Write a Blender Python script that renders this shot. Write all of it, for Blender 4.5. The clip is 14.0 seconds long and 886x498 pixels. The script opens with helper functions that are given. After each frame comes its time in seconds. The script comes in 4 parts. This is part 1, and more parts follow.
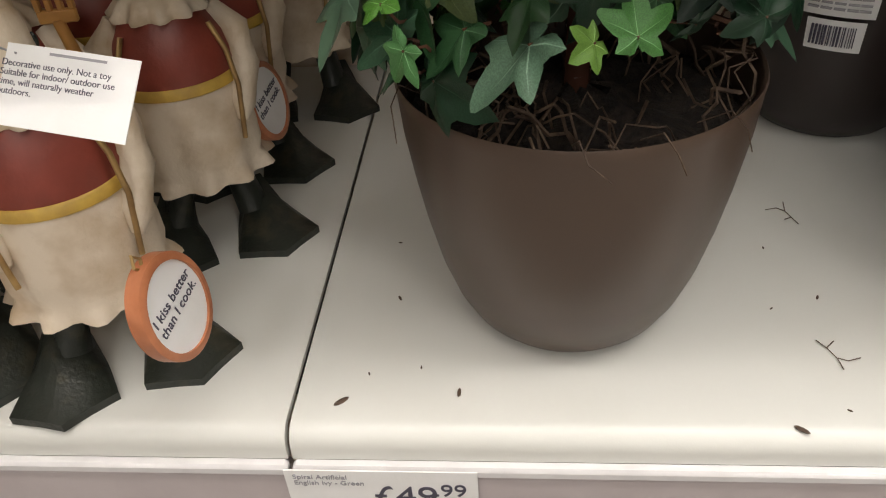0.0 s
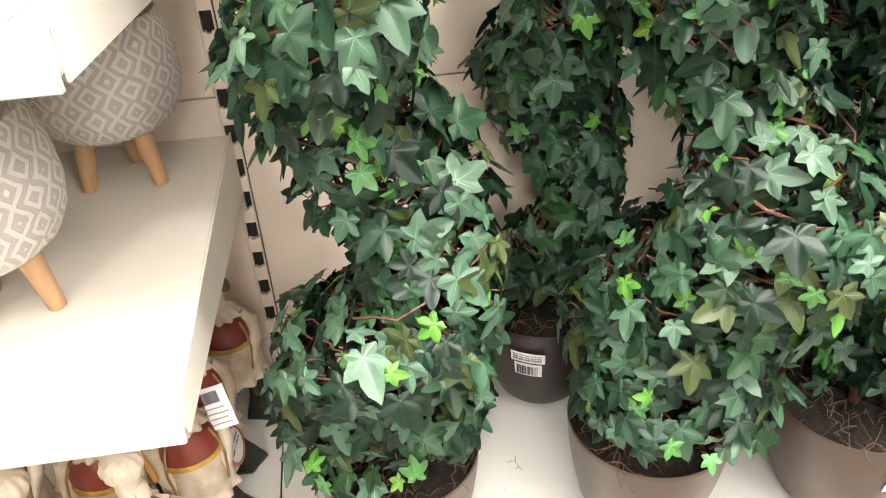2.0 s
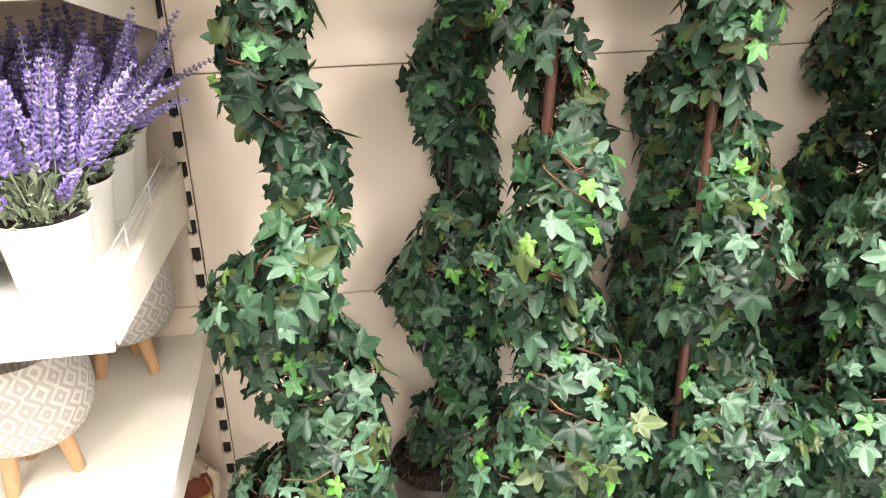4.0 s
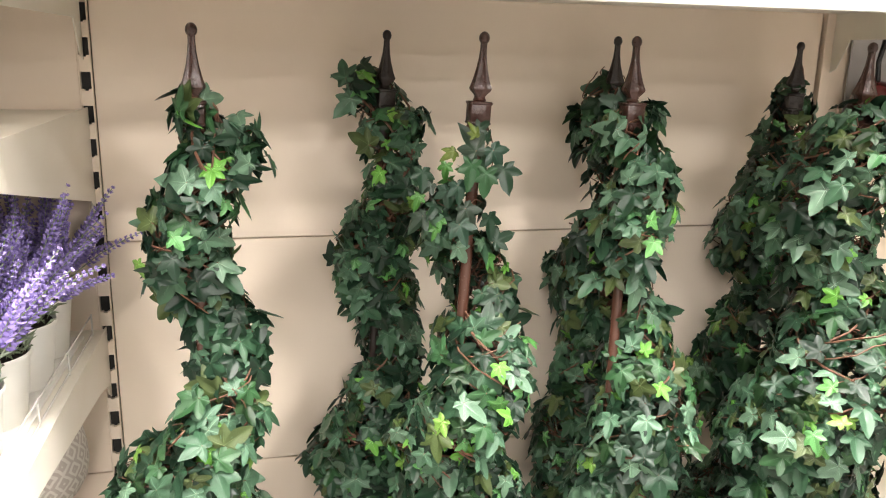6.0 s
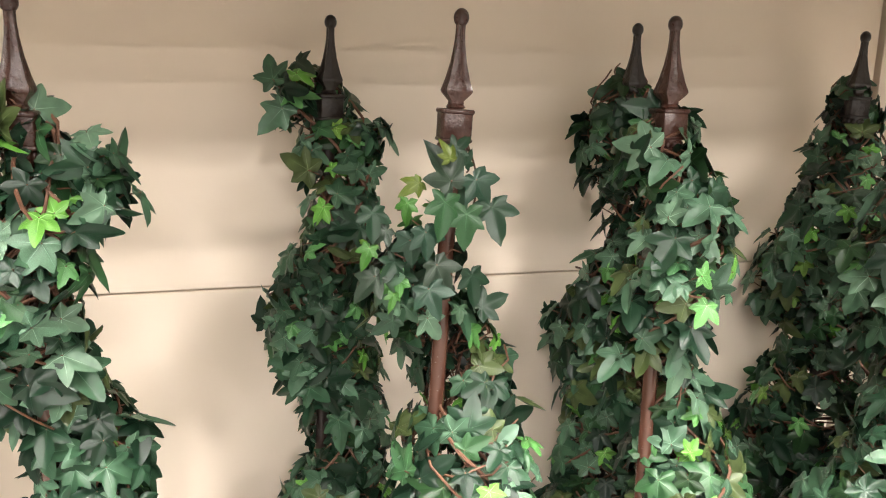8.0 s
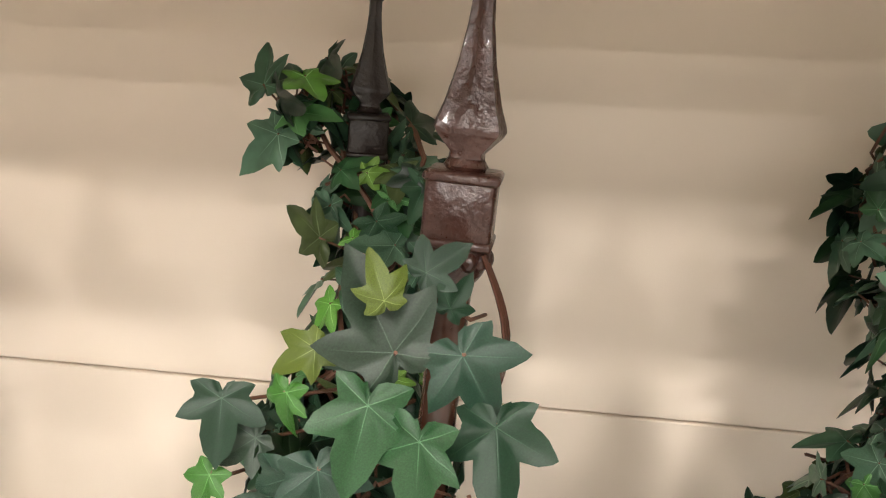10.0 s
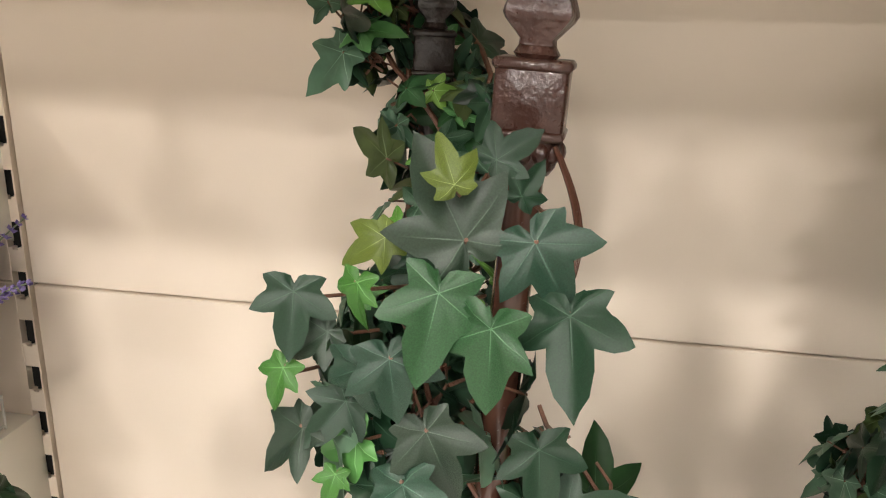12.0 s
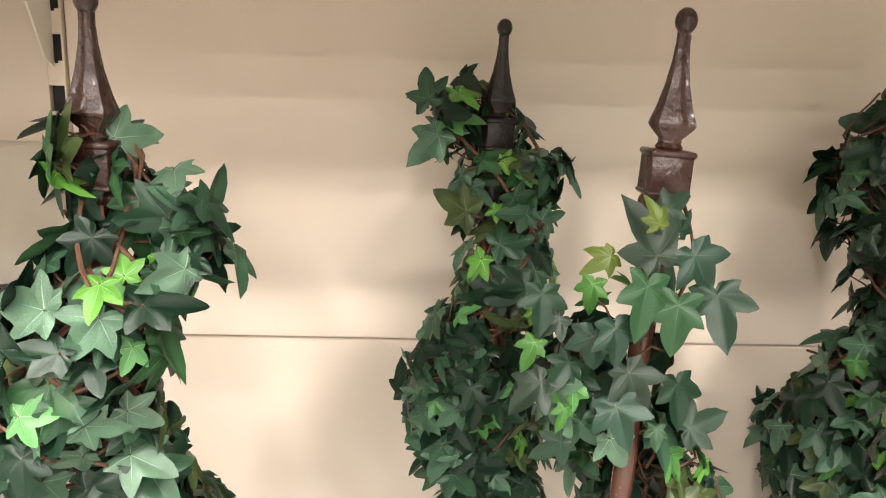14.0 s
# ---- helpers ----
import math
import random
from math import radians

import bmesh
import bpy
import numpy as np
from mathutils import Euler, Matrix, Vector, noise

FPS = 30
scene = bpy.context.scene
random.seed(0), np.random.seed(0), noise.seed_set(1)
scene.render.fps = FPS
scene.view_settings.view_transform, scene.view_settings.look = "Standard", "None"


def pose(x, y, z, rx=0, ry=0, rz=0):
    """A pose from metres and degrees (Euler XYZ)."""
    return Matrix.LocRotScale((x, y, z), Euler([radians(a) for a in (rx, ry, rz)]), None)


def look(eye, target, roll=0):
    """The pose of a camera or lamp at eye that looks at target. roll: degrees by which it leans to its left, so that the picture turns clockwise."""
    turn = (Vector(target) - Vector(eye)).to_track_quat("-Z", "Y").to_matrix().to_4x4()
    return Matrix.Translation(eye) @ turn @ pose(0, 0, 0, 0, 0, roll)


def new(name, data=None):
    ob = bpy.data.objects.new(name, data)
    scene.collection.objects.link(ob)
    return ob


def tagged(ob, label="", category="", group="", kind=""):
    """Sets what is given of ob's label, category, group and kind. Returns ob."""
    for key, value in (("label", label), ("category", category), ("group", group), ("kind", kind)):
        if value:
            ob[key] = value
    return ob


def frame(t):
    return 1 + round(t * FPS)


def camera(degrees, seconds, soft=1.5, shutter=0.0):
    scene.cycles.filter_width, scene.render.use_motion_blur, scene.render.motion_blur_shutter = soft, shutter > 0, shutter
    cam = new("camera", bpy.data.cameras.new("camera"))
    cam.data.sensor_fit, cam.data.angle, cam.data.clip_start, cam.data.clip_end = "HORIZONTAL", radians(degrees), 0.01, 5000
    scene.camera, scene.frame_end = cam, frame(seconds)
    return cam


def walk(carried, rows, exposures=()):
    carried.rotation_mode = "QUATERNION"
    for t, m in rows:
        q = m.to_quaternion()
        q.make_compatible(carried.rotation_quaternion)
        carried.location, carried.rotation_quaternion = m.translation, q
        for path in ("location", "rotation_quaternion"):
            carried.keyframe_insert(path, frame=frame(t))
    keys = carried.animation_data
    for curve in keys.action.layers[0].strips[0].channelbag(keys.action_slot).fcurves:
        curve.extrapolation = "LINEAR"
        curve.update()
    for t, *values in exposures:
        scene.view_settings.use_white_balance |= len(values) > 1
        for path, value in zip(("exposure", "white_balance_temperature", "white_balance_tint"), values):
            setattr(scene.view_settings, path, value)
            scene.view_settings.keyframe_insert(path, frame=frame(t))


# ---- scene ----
cam = camera(58.5, 14.0, 1.1)
PATH = [
    (0, (0.1240, -0.2690, 0.5360), (-0.0530, 1.3030, -0.6870), -4.50),
    (0.5, (0.1590, -0.3040, 0.6600), (0.0430, 1.2910, -0.5410), -4.40),
    (1, (0.1640, -0.3640, 0.8120), (0.1600, 1.2480, -0.3720), -3.50),
    (1.5, (0.1660, -0.4400, 0.9391), (0.2055, 0.3763, 0.3628), -3.73),
    (2, (0.1550, -0.5125, 1.0392), (0.2456, 0.3144, 0.4842), -3.39),
    (2.5, (0.1457, -0.5836, 1.1057), (0.2697, 0.2547, 0.5748), -3.09),
    (3, (0.1739, -0.6633, 1.1729), (0.3103, 0.1952, 0.6786), -2.62),
    (3.5, (0.1974, -0.7533, 1.2309), (0.3417, 0.1297, 0.7842), -1.93),
    (4, (0.2171, -0.8017, 1.2886), (0.3569, 0.1029, 0.8860), -1.26),
    (4.2, (0.2206, -0.8079, 1.3033), (0.3627, 0.1045, 0.9194), -0.97),
    (6.3, (0.2566, -0.8265, 1.3556), (0.4845, 0.1181, 1.1194), 1.44),
    (6.5, (0.2637, -0.8254, 1.3511), (0.4973, 0.1179, 1.1152), 1.45),
    (7, (0.2790, -0.7983, 1.3341), (0.5263, 0.1416, 1.0985), 1.42),
    (7.5, (0.2991, -0.6885, 1.3231), (0.5511, 0.2505, 1.0894), 1.19),
    (8, (0.3316, -0.5350, 1.3331), (0.5708, 0.4091, 1.1066), 0.85),
    (8.5, (0.3842, -0.4153, 1.3305), (0.5875, 0.5380, 1.1071), 1.08),
    (9, (0.4739, -0.2881, 1.3358), (0.5369, 0.6855, 1.1164), 1.29),
    (9.2, (0.5006, -0.2489, 1.3376), (0.5215, 0.7276, 1.1228), 1.89),
    (11.5, (0.5487, -0.1261, 1.3177), (0.3292, 0.8088, 1.0388), 0.76),
    (12, (0.5343, -0.1604, 1.3123), (0.3474, 0.7786, 1.0236), 0.99),
    (12.5, (0.5101, -0.2052, 1.3185), (0.3714, 0.7432, 1.0335), 1.12),
    (13, (0.4740, -0.2582, 1.3314), (0.3993, 0.7023, 1.0633), 1.50),
    (13.5, (0.4209, -0.3065, 1.3371), (0.4025, 0.6629, 1.0922), 1.65),
    (14, (0.3603, -0.3490, 1.3409), (0.3879, 0.6256, 1.1187), 1.58),
]
EXPOSURE = [(0.0, -2.25), (0.5, -1.55), (1.5, -0.7), (3.0, -0.35), (4.2, -0.3), (6.5, -0.3), (8.0, -0.05), (9.0, -0.1), (12.0, -0.22), (13.0, -0.12), (14.0, 0.03)]
walk(cam, [(t, look(eye, target, roll)) for t, eye, target, roll in PATH], EXPOSURE)

# ---- light: the shop's ceiling strips, running along the aisle ----
world = bpy.data.worlds.new("shop_air")
scene.world = world
world.use_nodes = True
world.node_tree.nodes["Background"].inputs[0].default_value = (0.9, 0.95, 1.0, 1)
world.node_tree.nodes["Background"].inputs[1].default_value = 0.002
CEILING = 3.1
# x, y, watts, length
STRIPS = [(0.5, -0.18, 290.0, 4.6), (0.5, -0.60, 290.0, 4.6), (0.5, -1.40, 60.0, 2.4), (-0.45, -2.65, 80.0, 0.30), (1.75, -2.65, 80.0, 0.30), (-1.5, -4.1, 135.0, 0.30), (0.35, -4.75, 135.0, 0.30), (2.3, -4.4, 135.0, 0.30),
          (0.5, -8.0, 420.0, 8.0), (0.5, -13.5, 1150.0, 10.0)]
for x, y, watts, length in STRIPS:
    lamp = bpy.data.lights.new("strip_light", "AREA")
    lamp.shape, lamp.size, lamp.size_y = "RECTANGLE", length, 0.26
    lamp.energy, lamp.color = watts, (1.0, 0.945, 0.89)
    ob = new("strip_light", lamp)
    ob.matrix_world = pose(x, y, CEILING - 0.07)


# ---- materials ----
def material(name, colour, rough=0.5, metal=0.0, coat=0.0):
    m = bpy.data.materials.new(name)
    m.use_nodes = True
    b = m.node_tree.nodes["Principled BSDF"]
    b.inputs["Base Color"].default_value = (*colour, 1)
    b.inputs["Roughness"].default_value = rough
    b.inputs["Metallic"].default_value = metal
    b.inputs["Coat Weight"].default_value = coat
    return m, m.node_tree, b


def node(tree, kind, **inputs):
    n = tree.nodes.new(kind)
    for key, value in inputs.items():
        n.inputs[key.replace("_", " ")].default_value = value
    return n


def math_node(tree, op, a, b=None):
    n = tree.nodes.new("ShaderNodeMath")
    n.operation = op
    for i, v in enumerate((a, b)):
        if v is None:
            continue
        if isinstance(v, (int, float)):
            n.inputs[i].default_value = v
        else:
            tree.links.new(v, n.inputs[i])
    return n.outputs[0]


def mix(tree, fac, a, b):
    n = tree.nodes.new("ShaderNodeMix")
    n.data_type = "RGBA"
    for key, v in ((0, fac), (6, a), (7, b)):
        if isinstance(v, (int, float)):
            n.inputs[key].default_value = v
        elif isinstance(v, tuple):
            n.inputs[key].default_value = (*v, 1)
        else:
            tree.links.new(v, n.inputs[key])
    return n.outputs[2]


def ramp(tree, fac, lo, hi):
    n = tree.nodes.new("ShaderNodeMapRange")
    tree.links.new(fac, n.inputs[0])
    n.inputs[1].default_value, n.inputs[2].default_value = lo, hi
    return n.outputs[0]


def noise_fac(tree, scale, detail=4.0, stretch=None):
    co = tree.nodes.new("ShaderNodeTexCoord").outputs["Object"]
    if stretch:
        mp = tree.nodes.new("ShaderNodeMapping")
        mp.inputs["Scale"].default_value = stretch
        tree.links.new(co, mp.inputs[0])
        co = mp.outputs[0]
    n = tree.nodes.new("ShaderNodeTexNoise")
    n.inputs["Scale"].default_value, n.inputs["Detail"].default_value = scale, detail
    tree.links.new(co, n.inputs["Vector"])
    return n.outputs[0]


def bump(tree, b, height, strength, distance=0.002):
    n = tree.nodes.new("ShaderNodeBump")
    n.inputs["Strength"].default_value, n.inputs["Distance"].default_value = strength, distance
    tree.links.new(height, n.inputs["Height"])
    tree.links.new(n.outputs[0], b.inputs["Normal"])


def worn(name, colour, other, rough, scale=30.0, grain=400.0, lo=0.4, hi=0.65, relief=0.08, metal=0.0, coat=0.0, stretch=None):
    """A surface whose colour drifts to another in patches, with a fine relief."""
    m, tree, b = material(name, colour, rough, metal, coat)
    f = ramp(tree, noise_fac(tree, scale, 5.0, stretch), lo, hi)
    tree.links.new(mix(tree, f, colour, other), b.inputs["Base Color"])
    g = noise_fac(tree, grain, 3.0)
    tree.links.new(math_node(tree, "ADD", math_node(tree, "MULTIPLY", g, 0.15), rough - 0.07), b.inputs["Roughness"])
    bump(tree, b, g, relief)
    return m


CREAM = worn("cream_powder_coat", (0.85, 0.735, 0.620), (0.81, 0.69, 0.575), 0.42, 3.0, 900.0, 0.4, 0.7, 0.05)
DECK = worn("white_powder_coat", (0.70, 0.695, 0.65), (0.65, 0.64, 0.59), 0.36, 6.0, 900.0, 0.45, 0.75, 0.04)
SHELF_PAINT = worn("shelf_cream_paint", (0.80, 0.76, 0.68), (0.75, 0.70, 0.60), 0.36, 6.0, 900.0, 0.45, 0.75, 0.04)
SLOT_SHADE = worn("slot_shade", (0.012, 0.011, 0.010), (0.02, 0.018, 0.016), 0.7)
RAIL = worn("mauve_grey_plastic", (0.52, 0.46, 0.46), (0.48, 0.42, 0.42), 0.35, 20.0)
RAIL_CLEAR = worn("clear_edge_plastic", (0.72, 0.70, 0.70), (0.66, 0.64, 0.64), 0.15, 40.0, coat=0.5)
PAPER = worn("white_paper", (0.84, 0.83, 0.82), (0.80, 0.79, 0.77), 0.6, 40.0)
INK = worn("dark_ink", (0.06, 0.055, 0.08), (0.08, 0.07, 0.10), 0.6)
GREY_INK = worn("grey_ink", (0.30, 0.29, 0.31), (0.36, 0.35, 0.36), 0.6)
FLOOR_VINYL = worn("grey_vinyl", (0.24, 0.22, 0.20), (0.19, 0.18, 0.16), 0.4, 8.0)
PLASTER = worn("pale_plaster", (0.46, 0.44, 0.41), (0.40, 0.38, 0.35), 0.8, 2.0)
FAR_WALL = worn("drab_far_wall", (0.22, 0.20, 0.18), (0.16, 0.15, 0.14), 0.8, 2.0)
POT = worn("bronze_brown_plastic", (0.086, 0.056, 0.039), (0.070, 0.044, 0.031), 0.36, 10.0, 1200.0, 0.35, 0.7, 0.05)
# POT's plastic again, with the back row's shade put into the colour
POT_SHADED = worn("shaded_brown_plastic", (0.030, 0.021, 0.019), (0.024, 0.017, 0.016), 0.36, 10.0, 1200.0, 0.35, 0.7, 0.05)
METAL = worn("bronze_cast_finish", (0.036, 0.013, 0.009), (0.066, 0.027, 0.018), 0.29, 60.0, 260.0, 0.5, 0.8, 0.6, coat=0.1)
# bronze for the back row, its colour darkened to paint in the shade there
METAL_SHADED = worn("shaded_bronze_finish", (0.014, 0.009, 0.008), (0.028, 0.016, 0.013), 0.33, 60.0, 260.0, 0.5, 0.8, 0.5)
ROD = worn("bronze_rod", (0.085, 0.036, 0.024), (0.066, 0.028, 0.019), 0.24, 30.0, 300.0, 0.4, 0.7, 0.015, coat=0.3)
SOIL = worn("dark_peat", (0.014, 0.010, 0.008), (0.035, 0.024, 0.016), 0.95, 160.0, 500.0, 0.4, 0.7, 1.0)
VINE = worn("reddish_vine", (0.145, 0.062, 0.034), (0.085, 0.040, 0.024), 0.6, 120.0, 700.0, 0.35, 0.7, 0.5)
MOSS_ROOT = worn("dry_root", (0.060, 0.036, 0.023), (0.16, 0.105, 0.066), 0.75, 90.0, 700.0, 0.4, 0.7, 0.4)
WOOD = worn("pale_beech", (0.58, 0.36, 0.19), (0.50, 0.29, 0.14), 0.5, 26.0, 300.0, 0.35, 0.7, 0.1, stretch=(6, 6, 0.6))
WHITE_TIN = worn("white_enamelled_tin", (0.80, 0.79, 0.75), (0.74, 0.72, 0.67), 0.35, 12.0)
WIRE = worn("pale_wire", (0.72, 0.70, 0.66), (0.62, 0.60, 0.56), 0.3, 50.0, coat=0.4)
LAV_GREEN = worn("sage_leaf", (0.20, 0.26, 0.15), (0.38, 0.43, 0.32), 0.6, 60.0)
DUCK_CREAM = worn("duck_cream", (0.70, 0.60, 0.47), (0.44, 0.31, 0.17), 0.5, 40.0, 300.0, 0.42, 0.80, 0.25)
DUCK_RED = worn("duck_red", (0.27, 0.055, 0.035), (0.17, 0.035, 0.024), 0.42, 30.0, 300.0, 0.4, 0.75, 0.15)
DUCK_YELLOW = worn("duck_yellow", (0.62, 0.40, 0.07), (0.45, 0.28, 0.06), 0.5, 60.0)
DUCK_BLACK = worn("duck_black_green", (0.022, 0.026, 0.020), (0.10, 0.085, 0.05), 0.42, 45.0, 260.0, 0.55, 0.85, 0.3)
DUCK_BILL = worn("duck_bill", (0.10, 0.11, 0.065), (0.06, 0.065, 0.04), 0.45, 40.0)
GOLD = worn("antique_gold", (0.45, 0.29, 0.11), (0.28, 0.17, 0.07), 0.4, 70.0, metal=0.4)
SPATULA = worn("golden_wood", (0.50, 0.25, 0.065), (0.40, 0.19, 0.05), 0.5, 60.0)
COPPER = worn("copper_paint", (0.50, 0.19, 0.09), (0.40, 0.14, 0.06), 0.4, 60.0)
CHERRY = worn("cherry_red_glaze", (0.13, 0.004, 0.009), (0.10, 0.003, 0.007), 0.16, 8.0, 300.0, coat=0.8)
STEM_BLACK = worn("black_stem", (0.012, 0.012, 0.014), (0.02, 0.02, 0.022), 0.25, 30.0)
CARD_GREY = worn("grey_card", (0.52, 0.51, 0.52), (0.46, 0.45, 0.46), 0.6, 8.0)
LEAF_BIG = worn("olive_leaf", (0.10, 0.16, 0.02), (0.07, 0.11, 0.015), 0.45, 20.0)
LAMP_GLOW, tree, b = material("lamp_diffuser", (0.9, 0.9, 0.88), 0.5)
b.inputs["Emission Color"].default_value, b.inputs["Emission Strength"].default_value = (1, 0.96, 0.9, 1), 6.0


def leaf_material(name, joined, plain=None, young=False):
    """Ivy: five veins from the leaf's foot, dark green with a share of grey and of young bright leaves."""
    m, tree, b = material(name, (0.03, 0.09, 0.04), 0.30)
    if joined:
        rnd = tree.nodes.new("ShaderNodeNewGeometry").outputs["Random Per Island"]
    else:
        rnd = tree.nodes.new("ShaderNodeObjectInfo").outputs["Random"]
    cr = tree.nodes.new("ShaderNodeValToRGB")
    cr.color_ramp.interpolation = "CONSTANT"
    stops = [(0.0, (0.006, 0.020, 0.010)), (0.22, (0.013, 0.038, 0.019)), (0.38, (0.032, 0.078, 0.041)), (0.52, (0.013, 0.036, 0.012)),
             (0.60, (0.060, 0.124, 0.074)), (0.76, (0.054, 0.078, 0.025)), (0.84, (0.028, 0.080, 0.030)), (0.91, (0.086, 0.155, 0.098))]
    if young:
        stops = [(0.0, (0.070, 0.200, 0.050)), (0.35, (0.100, 0.270, 0.040)), (0.7, (0.130, 0.250, 0.045)), (0.85, (0.085, 0.230, 0.075))]
    while len(cr.color_ramp.elements) < len(stops):
        cr.color_ramp.elements.new(0.5)
    for e, (at, c) in zip(cr.color_ramp.elements, stops):
        e.position, e.color = at, (*c, 1)
    tree.links.new(rnd, cr.inputs[0])
    if plain:
        for e in cr.color_ramp.elements:
            e.color = (*plain, 1)
    uv = tree.nodes.new("ShaderNodeUVMap").outputs[0]
    sep = tree.nodes.new("ShaderNodeSeparateXYZ")
    tree.links.new(uv, sep.inputs[0])
    u = math_node(tree, "SUBTRACT", sep.outputs[0], 0.5)
    v = math_node(tree, "SUBTRACT", sep.outputs[1], 0.35)
    ang = math_node(tree, "DIVIDE", math_node(tree, "ARCTAN2", u, v), radians(61))
    away = math_node(tree, "ABSOLUTE", math_node(tree, "SUBTRACT", ang, math_node(tree, "ROUND", ang)))
    far = math_node(tree, "SQRT", math_node(tree, "ADD", math_node(tree, "MULTIPLY", u, u), math_node(tree, "MULTIPLY", v, v)))
    vein = math_node(tree, "MULTIPLY", away, far)
    line = math_node(tree, "SUBTRACT", 1.0, ramp(tree, vein, 0.002, 0.007))
    line = math_node(tree, "MULTIPLY", line, math_node(tree, "SUBTRACT", 1.0, ramp(tree, far, 0.12, 0.5)))
    patch = ramp(tree, noise_fac(tree, 60.0, 4.0), 0.35, 0.7)
    n = tree.nodes.new("ShaderNodeHueSaturation")
    tree.links.new(cr.outputs[0], n.inputs["Color"])
    tree.links.new(math_node(tree, "ADD", math_node(tree, "MULTIPLY", patch, 0.5), 0.75), n.inputs["Value"])
    pale = tree.nodes.new("ShaderNodeHueSaturation")
    pale.inputs["Value"].default_value, pale.inputs["Saturation"].default_value = 2.5, 0.8
    tree.links.new(n.outputs[0], pale.inputs["Color"])
    tree.links.new(mix(tree, math_node(tree, "MULTIPLY", line, 0.95), n.outputs[0], pale.outputs[0]), b.inputs["Base Color"])
    b.inputs["Specular IOR Level"].default_value = 0.34
    b.inputs["Roughness"].default_value = 0.36
    g = math_node(tree, "ADD", math_node(tree, "MULTIPLY", noise_fac(tree, 220.0, 3.0), 0.35), math_node(tree, "MULTIPLY", line, -0.8))
    bump(tree, b, g, 0.28, 0.0012)
    return m


LEAF = leaf_material("ivy_leaf", False)
LEAF_JOINED = leaf_material("ivy_leaf_mass", True)
LEAF_YOUNG = leaf_material("young_ivy_leaf", False, None, True)
LEAF_YOUNG_JOINED = leaf_material("young_ivy_leaf_mass", True, None, True)

LAV_PURPLE, tree, b = material("lavender_floret", (0.2, 0.12, 0.5), 0.7)
rnd = tree.nodes.new("ShaderNodeNewGeometry").outputs["Random Per Island"]
tree.links.new(mix(tree, rnd, (0.17, 0.12, 0.36), (0.40, 0.32, 0.66)), b.inputs["Base Color"])
b.inputs["Subsurface Weight"].default_value = 0.0


def pattern_glaze():
    """Concentric white diamonds in raised slip on grey stoneware."""
    m, tree, b = material("diamond_slip_glaze", (0.4, 0.38, 0.36), 0.6)
    co = tree.nodes.new("ShaderNodeTexCoord").outputs["Object"]
    sep = tree.nodes.new("ShaderNodeSeparateXYZ")
    tree.links.new(co, sep.inputs[0])
    wob = math_node(tree, "MULTIPLY", noise_fac(tree, 45.0, 2.0), 0.55)
    u = math_node(tree, "MULTIPLY", math_node(tree, "ARCTAN2", sep.outputs[1], sep.outputs[0]), 13 / math.pi)
    v = math_node(tree, "MULTIPLY", sep.outputs[2], 44.0)
    tu = math_node(tree, "PINGPONG", u, 1.0)
    tv = math_node(tree, "PINGPONG", v, 0.6)
    d = math_node(tree, "ADD", math_node(tree, "ADD", tu, tv), wob)
    ring = math_node(tree, "SINE", math_node(tree, "MULTIPLY", d, 11.0))
    f = ramp(tree, ring, -0.15, 0.25)
    grit = noise_fac(tree, 500.0, 3.0)
    tree.links.new(mix(tree, f, (0.45, 0.41, 0.375), (0.63, 0.60, 0.56)), b.inputs["Base Color"])
    bump(tree, b, math_node(tree, "ADD", f, math_node(tree, "MULTIPLY", grit, 0.4)), 0.5, 0.0015)
    return m


GLAZE = pattern_glaze()


